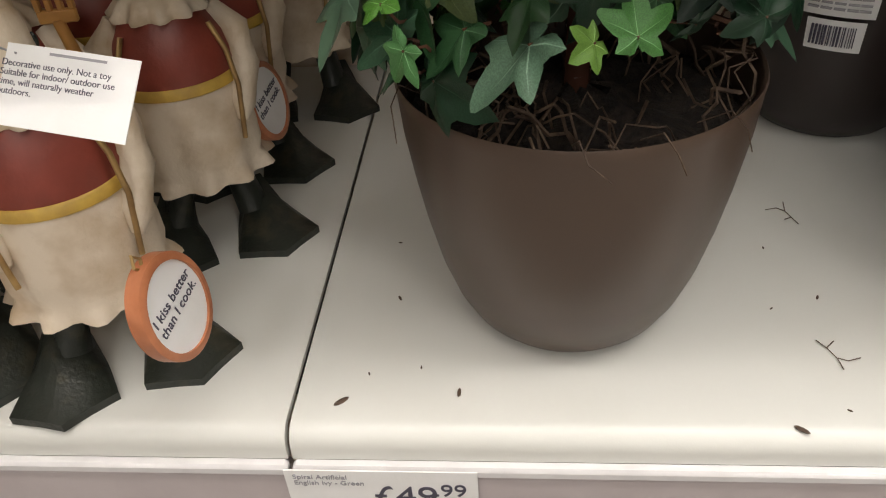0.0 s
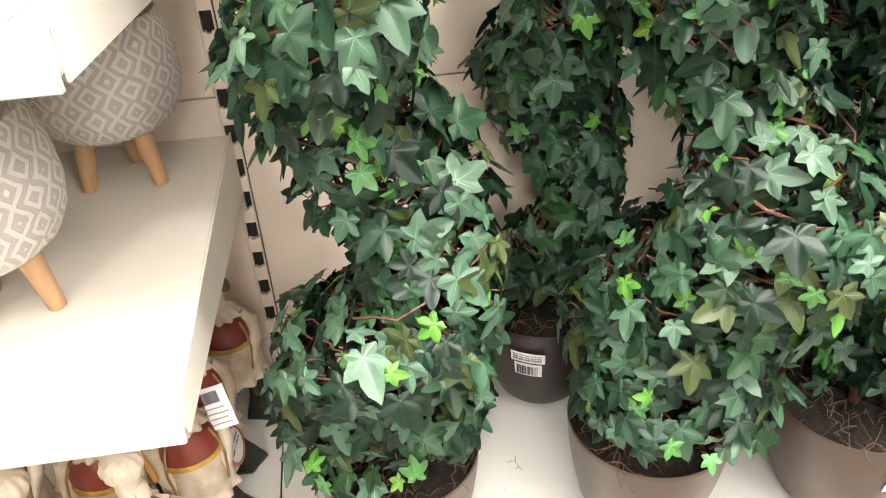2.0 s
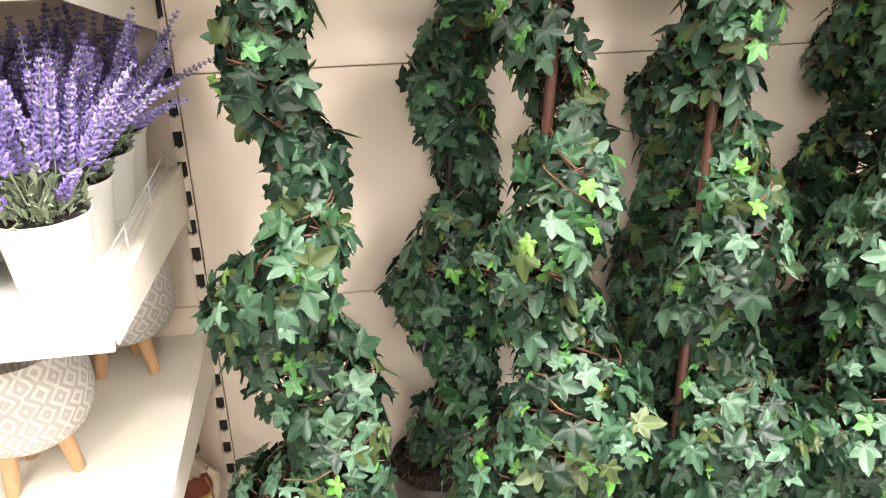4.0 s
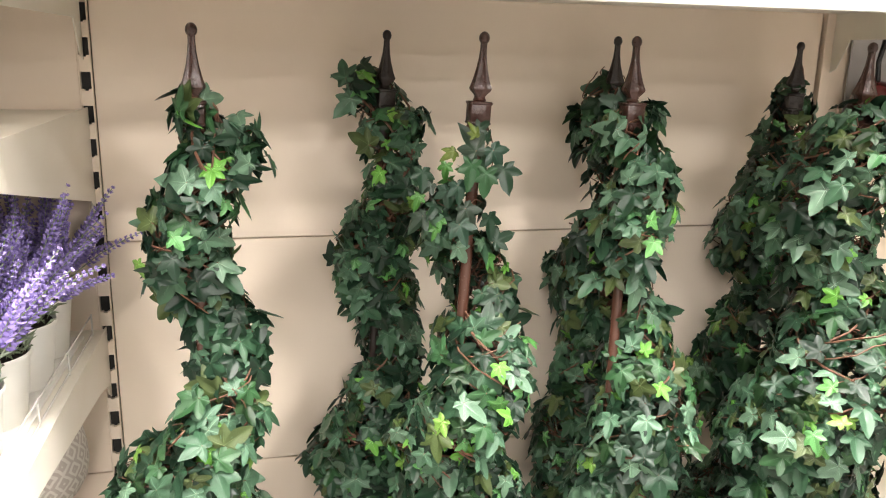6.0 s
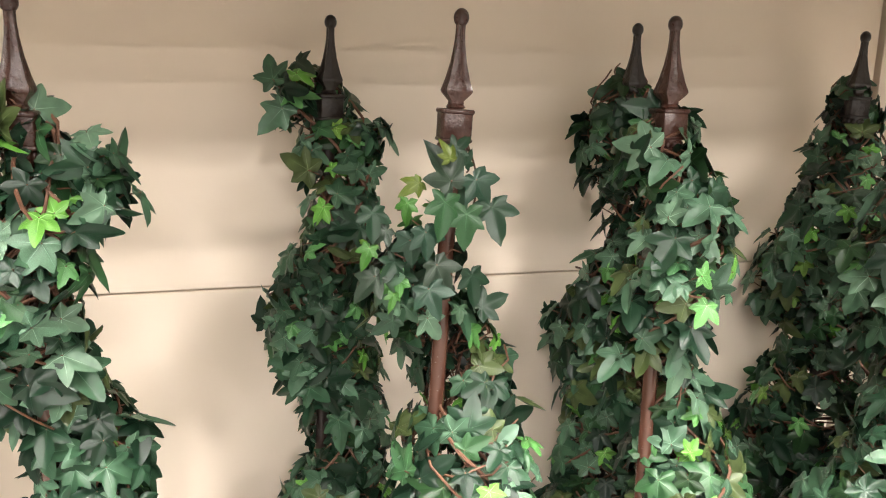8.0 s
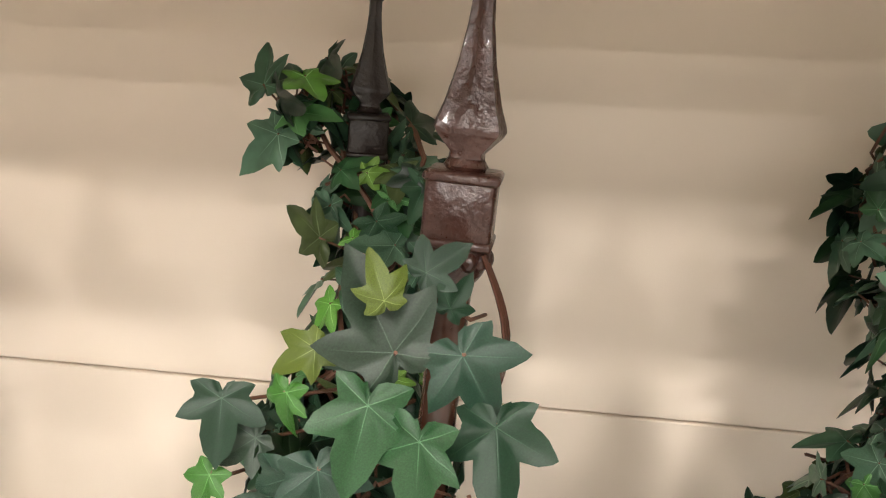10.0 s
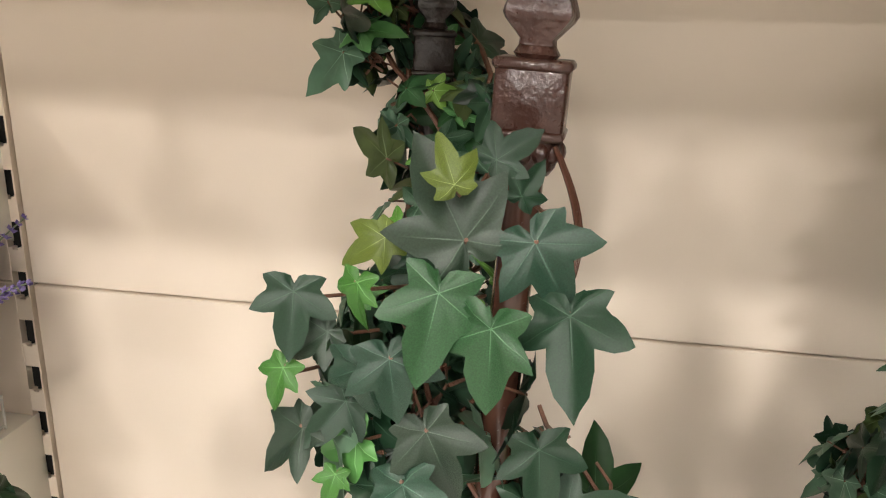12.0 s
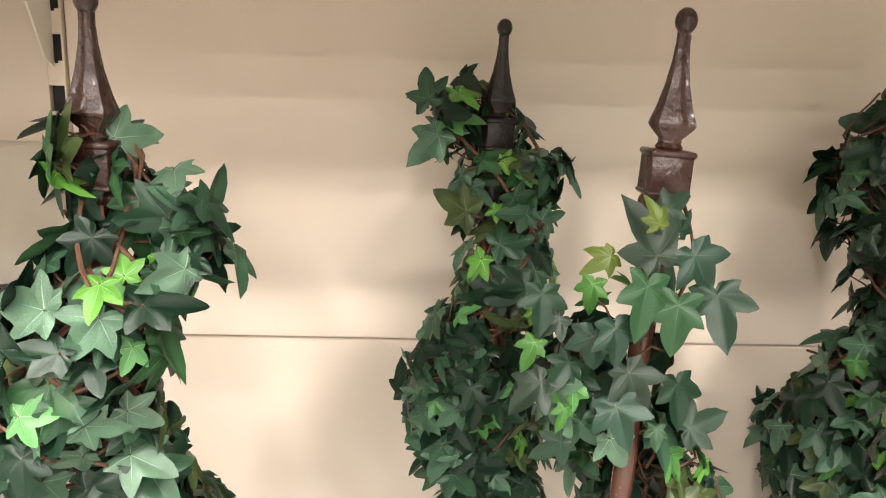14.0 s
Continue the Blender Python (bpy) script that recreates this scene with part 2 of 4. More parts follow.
# ---- mesh helpers ----
class Build:
    """Vertices and faces of one mesh, with a material slot for each face."""

    def __init__(self):
        self.v, self.f, self.m, self.uv = [], [], [], {}

    def add(self, verts, faces, slot=0):
        k = len(self.v)
        self.v += [tuple(p) for p in verts]
        self.f += [tuple(k + i for i in f) for f in faces]
        self.m += [slot] * len(faces)
        return self

    def box(self, x0, x1, y0, y1, z0, z1, c=0.0015, slot=0, turn=None):
        """A box with chamfered edges."""
        bm = bmesh.new()
        bmesh.ops.create_cube(bm, size=1, matrix=Matrix.Translation(((x0 + x1) / 2, (y0 + y1) / 2, (z0 + z1) / 2)) @ Matrix.Diagonal((x1 - x0, y1 - y0, z1 - z0, 1)))
        if c:
            bmesh.ops.bevel(bm, geom=bm.edges[:], offset=c, segments=1, affect="EDGES")
        if turn:
            bmesh.ops.transform(bm, matrix=turn, verts=bm.verts)
        bm.verts.index_update()
        self.add([v.co for v in bm.verts], [[v.index for v in f.verts] for f in bm.faces], slot)
        bm.free()
        return self

    def lathe(self, profile, at=(0, 0, 0), n=32, slot=0, m=None, squash=(1, 1)):
        """A turned shape: profile is (radius, height) from the bottom up."""
        k, verts, faces = len(profile), [], []
        for r, z in profile:
            for i in range(n):
                a = 2 * math.pi * i / n
                p = Vector((r * math.cos(a) * squash[0], r * math.sin(a) * squash[1], z))
                verts.append((m @ p if m else p) + Vector(at))
        for j in range(k - 1):
            for i in range(n):
                faces.append((j * n + i, j * n + (i + 1) % n, (j + 1) * n + (i + 1) % n, (j + 1) * n + i))
        faces.append(tuple(range(n))[::-1])
        faces.append(tuple((k - 1) * n + i for i in range(n)))
        return self.add(verts, faces, slot)

    def tube(self, points, radius, n=6, slot=0):
        """A round rod along points; radius is a number or one for each point."""
        points = [Vector(p) for p in points]
        verts, faces = [], []
        side = Vector((0.31, 0.17, 0.93))
        for j, p in enumerate(points):
            d = (points[min(j + 1, len(points) - 1)] - points[max(j - 1, 0)]).normalized()
            a = d.cross(side)
            a = (a if a.length > 1e-4 else d.cross(Vector((1, 0, 0)))).normalized()
            b2 = d.cross(a)
            r = radius[j] if isinstance(radius, (list, tuple)) else radius
            verts += [p + r * (math.cos(2 * math.pi * i / n) * a + math.sin(2 * math.pi * i / n) * b2) for i in range(n)]
        for j in range(len(points) - 1):
            faces += [(j * n + i, j * n + (i + 1) % n, (j + 1) * n + (i + 1) % n, (j + 1) * n + i) for i in range(n)]
        faces += [tuple(range(n))[::-1], tuple((len(points) - 1) * n + i for i in range(n))]
        return self.add(verts, faces, slot)

    def ball(self, at, size, n=16, k=10, slot=0, m=None):
        prof = [(max(1e-4, math.sin(math.pi * j / k)), -math.cos(math.pi * j / k)) for j in range(k + 1)]
        mm = (m or Matrix.Identity(4)) @ Matrix.Diagonal((*size, 1))
        return self.lathe(prof, at, n, slot, mm)

    def loft(self, rings, slot=0):
        """Closed rings of equal count, one above another."""
        n, verts, faces = len(rings[0]), [p for r in rings for p in r], []
        for j in range(len(rings) - 1):
            faces += [(j * n + i, j * n + (i + 1) % n, (j + 1) * n + (i + 1) % n, (j + 1) * n + i) for i in range(n)]
        faces += [tuple(range(n))[::-1], tuple((len(rings) - 1) * n + i for i in range(n))]
        return self.add(verts, faces, slot)

    def prism(self, outline, axis, a, b2, slot=0):
        """A flat outline given thickness along an axis (0 x, 1 y, 2 z)."""
        def put(p, w):
            q = list(p)
            q.insert(axis, w)
            return q
        n = len(outline)
        verts = [put(p, a) for p in outline] + [put(p, b2) for p in outline]
        faces = [tuple(range(n)), tuple(range(2 * n - 1, n - 1, -1))] + [(i, n + i, n + (i + 1) % n, (i + 1) % n) for i in range(n)]
        return self.add(verts, faces, slot)

    def mesh(self, name, mats, smooth=40):
        me = bpy.data.meshes.new(name)
        me.from_pydata(self.v, [], self.f)
        for m in mats if isinstance(mats, (list, tuple)) else [mats]:
            me.materials.append(m)
        me.polygons.foreach_set("material_index", self.m)
        bm = bmesh.new()
        bm.from_mesh(me)
        bmesh.ops.recalc_face_normals(bm, faces=bm.faces)
        lim = radians(smooth)
        for f in bm.faces:
            f.smooth = smooth > 0
        for e in bm.edges:
            if len(e.link_faces) == 2 and e.calc_face_angle(0) > lim:
                e.smooth = False
        bm.to_mesh(me)
        bm.free()
        return me


def part(name, built, mats, parent, label="", smooth=40, at=None):
    """One mesh object under a thing or a part."""
    ob = new(name, built.mesh(name, mats, smooth) if isinstance(built, Build) else built)
    ob.parent = parent
    if at is not None:
        ob.matrix_basis = at
    if label:
        ob["label"] = label
    return ob


def thing(name, label, category, at=None, group="", kind=""):
    ob = new(name)
    ob.empty_display_size = 0.02
    if at is not None:
        ob.matrix_basis = at
    return tagged(ob, label, category, group, kind)


def solid(name, built, mats, label="", category="", group="", kind="", smooth=40):
    return tagged(new(name, built.mesh(name, mats, smooth)), label, category, group, kind)


def words(name, text, size, mat, parent, m, align="LEFT", depth=0.0002):
    cu = bpy.data.curves.new(name, "FONT")
    cu.body, cu.size, cu.extrude, cu.align_x = text, size, depth, align
    tmp = bpy.data.objects.new(name, cu)
    scene.collection.objects.link(tmp)
    dg = bpy.context.evaluated_depsgraph_get()
    dg.update()
    me = bpy.data.meshes.new_from_object(tmp.evaluated_get(dg))
    bpy.data.objects.remove(tmp)
    me.materials.clear()
    me.materials.append(mat)
    ob = new(name, me)
    ob.parent, ob.matrix_basis = parent, m
    return ob


# ---- the shop round the aisle ----
DECK_Z, BACK, BAY = 0.20, 0.472, 1.258
LEFT, RIGHT, SOUTH = -6.0, 7.0, -16.0


def room():
    solid("floor", Build().box(LEFT, RIGHT, SOUTH, 1.0, -0.06, 0.0, 0), FLOOR_VINYL, "grey speckled vinyl shop floor", "floor", kind="structure")
    solid("ceiling", Build().box(LEFT, RIGHT, SOUTH, 1.0, CEILING, CEILING + 0.08, 0), PLASTER, "plain white suspended shop ceiling", "ceiling", kind="structure")
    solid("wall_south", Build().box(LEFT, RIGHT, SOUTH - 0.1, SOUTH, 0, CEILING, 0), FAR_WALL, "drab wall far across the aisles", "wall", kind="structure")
    solid("wall_west", Build().box(LEFT - 0.1, LEFT, SOUTH, 1.0, 0, CEILING, 0), PLASTER, "pale plastered end wall", "wall", kind="structure")
    solid("wall_east", Build().box(RIGHT, RIGHT + 0.1, SOUTH, 1.0, 0, CEILING, 0), PLASTER, "pale plastered end wall", "wall", kind="structure")
    solid("wall_north", Build().box(LEFT, RIGHT, 0.52, 0.60, 0, CEILING, 0), PLASTER, "pale wall behind the shelving", "wall", kind="structure")
    for x, y, watts, length in STRIPS:
        t = thing("ceiling_light", ("long white strip light" if length > 1 else "small square white panel light") + " fitted under the ceiling", "ceiling light", pose(x, y, CEILING), "ceiling strips")
        part("housing", Build().box(-length / 2 - 0.05, length / 2 + 0.05, -0.17, 0.17, -0.05, 0, 0.004), SHELF_PAINT, t)
        part("diffuser", Build().box(-length / 2, length / 2, -0.14, 0.14, -0.058, -0.05, 0.002), LAMP_GLOW, t)


room()


def back_panels():
    """Cream panels 0.4 m high, one above another, in three bays."""
    wall = thing("wall_back", "cream painted steel back panels of the shelving", "back panel", kind="structure")
    for bay in (-1, 0, 1):
        x0 = bay * BAY
        for z0, z1 in ((0.02, 0.2505), (0.2525, 0.651), (0.653, 1.0505), (1.0525, 1.4505), (1.4525, 1.95)):
            part("panel", Build().box(x0 + 0.003, x0 + BAY - 0.018, BACK, BACK + 0.018, z0, z1, 0.0012), CREAM, wall)


back_panels()


def upright(x):
    """A slotted post: cream rails and bridges before a channel coloured near-black for the shade inside."""
    t = thing("upright", "cream slotted steel shelving post, its slots coloured black as in shade", "shelving post", pose(x, BACK, 0), "slotted posts")
    part("channel", Build().box(-0.0095, 0.0095, 0.004, 0.03, 0.0, 1.95, 0), SLOT_SHADE, t, "slot backing coloured near-black for the shade inside")
    b = Build()
    for s in (-1, 1):
        b.box(min(s * 0.0095, s * 0.0075), max(s * 0.0095, s * 0.0075), -0.004, 0.02, 0.0, 1.95, 0.0004)
    k0 = -14
    for k in range(k0, 25):
        z = 0.75 + 0.05 * k
        b.box(-0.0085, 0.0085, -0.0035, 0.0035, z - 0.036, z - 0.014, 0.0004)
        b.box(-0.0085, -0.0030, -0.0035, 0.0035, z - 0.0145, z - 0.0115, 0.0003)
        b.box(0.0030, 0.0085, -0.0035, 0.0035, z - 0.0145, z - 0.0115, 0.0003)
    part("face", b, CREAM, t)


upright(-BAY - 0.008)
upright(-0.008)
solid("post_cover", Build().box(BAY - 0.012, BAY + 0.008, BACK - 0.006, BACK + 0.02, 0.0, 1.95, 0.001), CREAM, "plain cream cover strip over a shelving post", "post cover")


def base_shelf(x0, x1, label):
    """The bottom deck: a folded tray with a price rail along its front."""
    t = thing("base_shelf", label, "shelf", group="bottom decks")
    w = Build()
    n = 6
    prof = [(BACK - 0.006, DECK_Z), (0.012, DECK_Z)] + [(0.012 - 0.012 * math.sin(a * math.pi / 2 / n), DECK_Z - 0.012 + 0.012 * math.cos(a * math.pi / 2 / n)) for a in range(1, n + 1)]
    prof += [(0.0, DECK_Z - 0.02), (0.004, DECK_Z - 0.02), (0.004, DECK_Z - 0.012), (0.012, DECK_Z - 0.004), (BACK - 0.006, DECK_Z - 0.004)]
    w.prism(prof, 0, x0, x1)
    part("tray", w, DECK, t, smooth=50)
    part("plinth", Build().box(x0, x1, 0.03, 0.05, 0.0, DECK_Z - 0.022, 0.001), CREAM, t)
    part("lip", Build().box(x0, x1, -0.006, 0.002, DECK_Z - 0.0285, DECK_Z - 0.0205, 0.002), RAIL_CLEAR, t, "clear plastic lip")
    part("price_rail", Build().box(x0 + 0.001, x1 - 0.001, -0.004, 0.010, DECK_Z - 0.085, DECK_Z - 0.029, 0.002), RAIL, t, "mauve-grey plastic price rail")


base_shelf(-BAY + 0.002, -0.0018, "white steel bottom shelf with a grey price rail")
base_shelf(0.0008, BAY - 0.002, "white steel bottom shelf with a grey price rail")
base_shelf(BAY + 0.002, 2 * BAY - 0.002, "white steel bottom shelf with a grey price rail")


def bracket_shelf(x0, x1, top, front, label, ends=(True, True), drop=0.088, flat=False):
    """A shelf with a turned-down front, a price rail and tapering end brackets."""
    t = thing("shelf", label, "shelf", group="upper shelves")
    a, c = x0 + 0.004, x1 - 0.004
    part("tray", Build().box(a, c, front, BACK - 0.0005, top - 0.012, top, 0.002), SHELF_PAINT, t)
    part("front_edge", Build().box(a, c, front - 0.002, front + 0.012, top - 0.032, top - 0.0005, 0.002), SHELF_PAINT, t)
    part("price_rail", Build().box(a, c, front - 0.008, front - 0.0025, top - 0.040, top - 0.004, 0.0015), DECK, t, "white plastic price rail")
    for e, x in zip(ends, (x0 + 0.0015, x1 - 0.0035)):
        if e:
            out = [(front + 0.002, top + 0.002), (front + 0.002, top - 0.036), (BACK - 0.09, top - drop + 0.012), (BACK - 0.028, top - drop), (BACK - 0.018, top - drop - 0.02),
                   (BACK - 0.003, top - drop - 0.028), (BACK - 0.003, top + 0.004)]
            if flat:
                out = [(front + 0.002, top + 0.002), (front + 0.002, top - drop + 0.015), (front + 0.03, top - drop), (BACK - 0.05, top - drop), (BACK - 0.022, top - drop - 0.05), (BACK - 0.003, top - drop - 0.06), (BACK - 0.003, top + 0.004)]
            part("bracket", Build().prism(out, 0, x, x + 0.002), SHELF_PAINT, t, "cream end bracket")
    return t


bracket_shelf(-BAY, -0.007, 0.600, -0.030, "cream steel shelf carrying patterned planters")
bracket_shelf(-BAY, -0.007, 0.908, -0.042, "cream steel shelf carrying potted lavender")
bracket_shelf(-BAY, -0.007, 1.258, -0.042, "cream steel shelf over the lavender", drop=0.135)
bracket_shelf(-BAY, -0.007, 1.470, -0.042, "cream steel top shelf of the bay", drop=0.079, flat=True)
bracket_shelf(-0.010, BAY + 0.010, 1.449, -0.020, "wide cream steel shelf over the spiral ivies", ends=(False, False))
bracket_shelf(BAY + 0.014, 2 * BAY, 0.905, -0.042, "cream steel shelf in the next bay")
bracket_shelf(BAY + 0.014, 2 * BAY, 1.238, -0.042, "cream steel shelf carrying cherry ornaments", drop=0.05)
bracket_shelf(BAY + 0.003, 2 * BAY, 1.470, -0.042, "cream steel top shelf of the next bay", drop=0.079, flat=True)
bracket_shelf(BAY + 0.014, 2 * BAY, 0.555, -0.042, "cream steel lower shelf in the next bay")


# ---- spiral ivies ----
def leaf_shape(rng, curl=1.0):
    """A five-lobed ivy leaf, one unit across, its foot at the origin and its tip along +y. Returns points, faces and flat coordinates."""
    lobes = [(0, rng.uniform(0.68, 0.86), 34), (58 + rng.uniform(-6, 6), rng.uniform(0.50, 0.63), 34), (-58 + rng.uniform(-6, 6), rng.uniform(0.50, 0.63), 34),
             (118 + rng.uniform(-8, 8), rng.uniform(0.33, 0.43), 42), (-118 + rng.uniform(-8, 8), rng.uniform(0.33, 0.43), 42)]
    marks = sorted({round(at + d, 1) for at, _, w in lobes for d in (-0.75 * w, -0.4 * w, -0.14 * w, 0, 0.14 * w, 0.4 * w, 0.75 * w)} | {150.0, -150.0, 166.0, -166.0, 180.0})
    ring = []
    for a in marks:
        r = max(length * (1 - 0.56 * min(1.5, abs(a - at) / w) ** 1.0) for at, length, w in lobes)
        r = max(r, 0.26) if abs(a) < 145 else (0.25 if abs(a) < 155 else 0.20 if abs(a) < 170 else 0.10)
        ring.append((radians(a), r * rng.uniform(0.97, 1.03)))
    droop, fold, twist = curl * rng.uniform(0.05, 0.55), curl * rng.uniform(0.04, 0.22), curl * rng.uniform(-0.30, 0.30)
    flat = [(0.0, 0.0)] + [(0.52 * r * math.sin(a), 0.52 * r * math.cos(a)) for a, r in ring] + [(r * math.sin(a), r * math.cos(a)) for a, r in ring]
    pts = []
    for i, (x, y) in enumerate(flat):
        r = math.hypot(x, y)
        z = -droop * r * r + twist * x * y
        z += fold * (abs(x) * 0.8) - fold * 0.2
        if 0 < i <= len(ring):
            z += 0.05 * math.cos(4.1 * math.atan2(x, y)) * -1
        pts.append((x, y, z))
    n = len(ring)
    faces = [(0, 1 + i, 1 + (i + 1) % n) for i in range(n)]
    for i in range(n):
        faces.append((1 + i, 1 + n + i, 1 + n + (i + 1) % n, 1 + (i + 1) % n))
    return pts, faces, flat


def leaf_mesh(shape, young):
    pts, faces, flat = shape
    me = bpy.data.meshes.new("leaf")
    me.from_pydata(pts, [], faces)
    uv = me.uv_layers.new(name="UVMap")
    for l in me.loops:
        x, y = flat[l.vertex_index]
        uv.data[l.index].uv = (x + 0.5, y + 0.35)
    me.polygons.foreach_set("use_smooth", [True] * len(me.polygons))
    me.materials.append(LEAF_YOUNG if young else LEAF)
    return me


RNG = random.Random(7)
OLD, YOUNG = 12, (12, 13, 14, 15)
SHAPES = [leaf_shape(RNG) for _ in range(OLD + len(YOUNG))]
LEAVES = [leaf_mesh(s, i in YOUNG) for i, s in enumerate(SHAPES)]


def leaf_pose(p, normal, tip, size):
    z = normal.normalized()
    y = (tip - z * tip.dot(z))
    y = (y if y.length > 1e-3 else z.orthogonal()).normalized()
    x = y.cross(z)
    return Matrix.Translation(p) @ Matrix((x, y, z)).transposed().to_4x4() @ Matrix.Diagonal((size, size, size, 1))


def leaf_mass(places):
    """Leaves joined into one mesh."""
    v, f, uv, slots = [], [], [], []
    for k, m in places:
        pts, faces, flat = SHAPES[k]
        base = len(v)
        v += [tuple(m @ Vector(p)) for p in pts]
        for face in faces:
            f.append(tuple(base + i for i in face))
            slots.append(1 if k in YOUNG else 0)
            uv += [(flat[i][0] + 0.5, flat[i][1] + 0.35) for i in face]
    me = bpy.data.meshes.new("leaf_mass")
    me.from_pydata(v, [], f)
    layer = me.uv_layers.new(name="UVMap")
    layer.data.foreach_set("uv", [c for p in uv for c in p])
    me.polygons.foreach_set("use_smooth", [True] * len(me.polygons))
    me.materials.append(LEAF_JOINED)
    me.materials.append(LEAF_YOUNG_JOINED)
    me.polygons.foreach_set("material_index", slots)
    return me


POT_H, POT_R = 0.160, 0.0946
POT_PROFILE = [(0.0005, 0.0), (0.052, 0.0), (0.058, 0.002), (0.0645, 0.009), (0.0725, 0.024), (0.0800, 0.046), (0.0865, 0.074), (0.0915, 0.102), (0.0955, 0.130), (0.0972, 0.152), (0.098, 0.158),
               (0.0972, 0.160), (0.0955, 0.1585), (0.094, 0.150), (0.092, 0.130), (0.086, 0.095), (0.0005, 0.092)]
POT_PROFILE = [(r * 0.965, h) for r, h in POT_PROFILE]


def finial_parts(t, top, metal):
    """A cast spear finial on a square block, over the rod's end."""
    f = Build()
    flute = []
    for h, r in ((0.000, 0.0068), (0.002, 0.0066), (0.0085, 0.0126), (0.0105, 0.0136), (0.0125, 0.0132), (0.020, 0.0105), (0.034, 0.0070), (0.048, 0.0048), (0.058, 0.0040), (0.067, 0.0040)):
        ring = []
        for i in range(24):
            a = 2 * math.pi * i / 24
            sq = 1.0 / max(abs(math.cos(a)), abs(math.sin(a)))
            flu = 1.0 - 0.16 * (0.5 - 0.5 * math.cos(8 * a)) * min(1, h / 0.02)
            ring.append((r * (0.55 + 0.45 * sq) * flu * math.cos(a), r * (0.55 + 0.45 * sq) * flu * math.sin(a), h))
        flute.append(ring)
    f.loft(flute)
    spear = part("finial", f, metal, t, "cast bronze-brown spear finial", 50, top)
    part("ball", Build().ball((0, 0, 0.0712), (0.0066, 0.0066, 0.0078), 20, 12), metal, spear)
    c = Build()
    c.lathe([(0.006, -0.006), (0.0085, -0.003), (0.006, 0.001)], n=16)
    c.box(-0.0128, 0.0128, -0.0128, 0.0128, -0.030, -0.005, 0.0012)
    c.box(-0.0140, 0.0140, -0.0140, 0.0140, -0.0085, -0.0045, 0.0012)
    c.box(-0.0136, 0.0136, -0.0136, 0.0136, -0.0325, -0.029, 0.0012)
    c.lathe([(0.009, -0.046), (0.011, -0.043), (0.0128, -0.0365), (0.0128, -0.0320)], n=20)
    for i in range(12):
        a = 2 * math.pi * i / 12
        c.ball((0.0112 * math.cos(a), 0.0112 * math.sin(a), -0.0370), (0.0034, 0.0034, 0.0042), 8, 6)
    part("collar", c, metal, t, "square cast collar", 45, top)


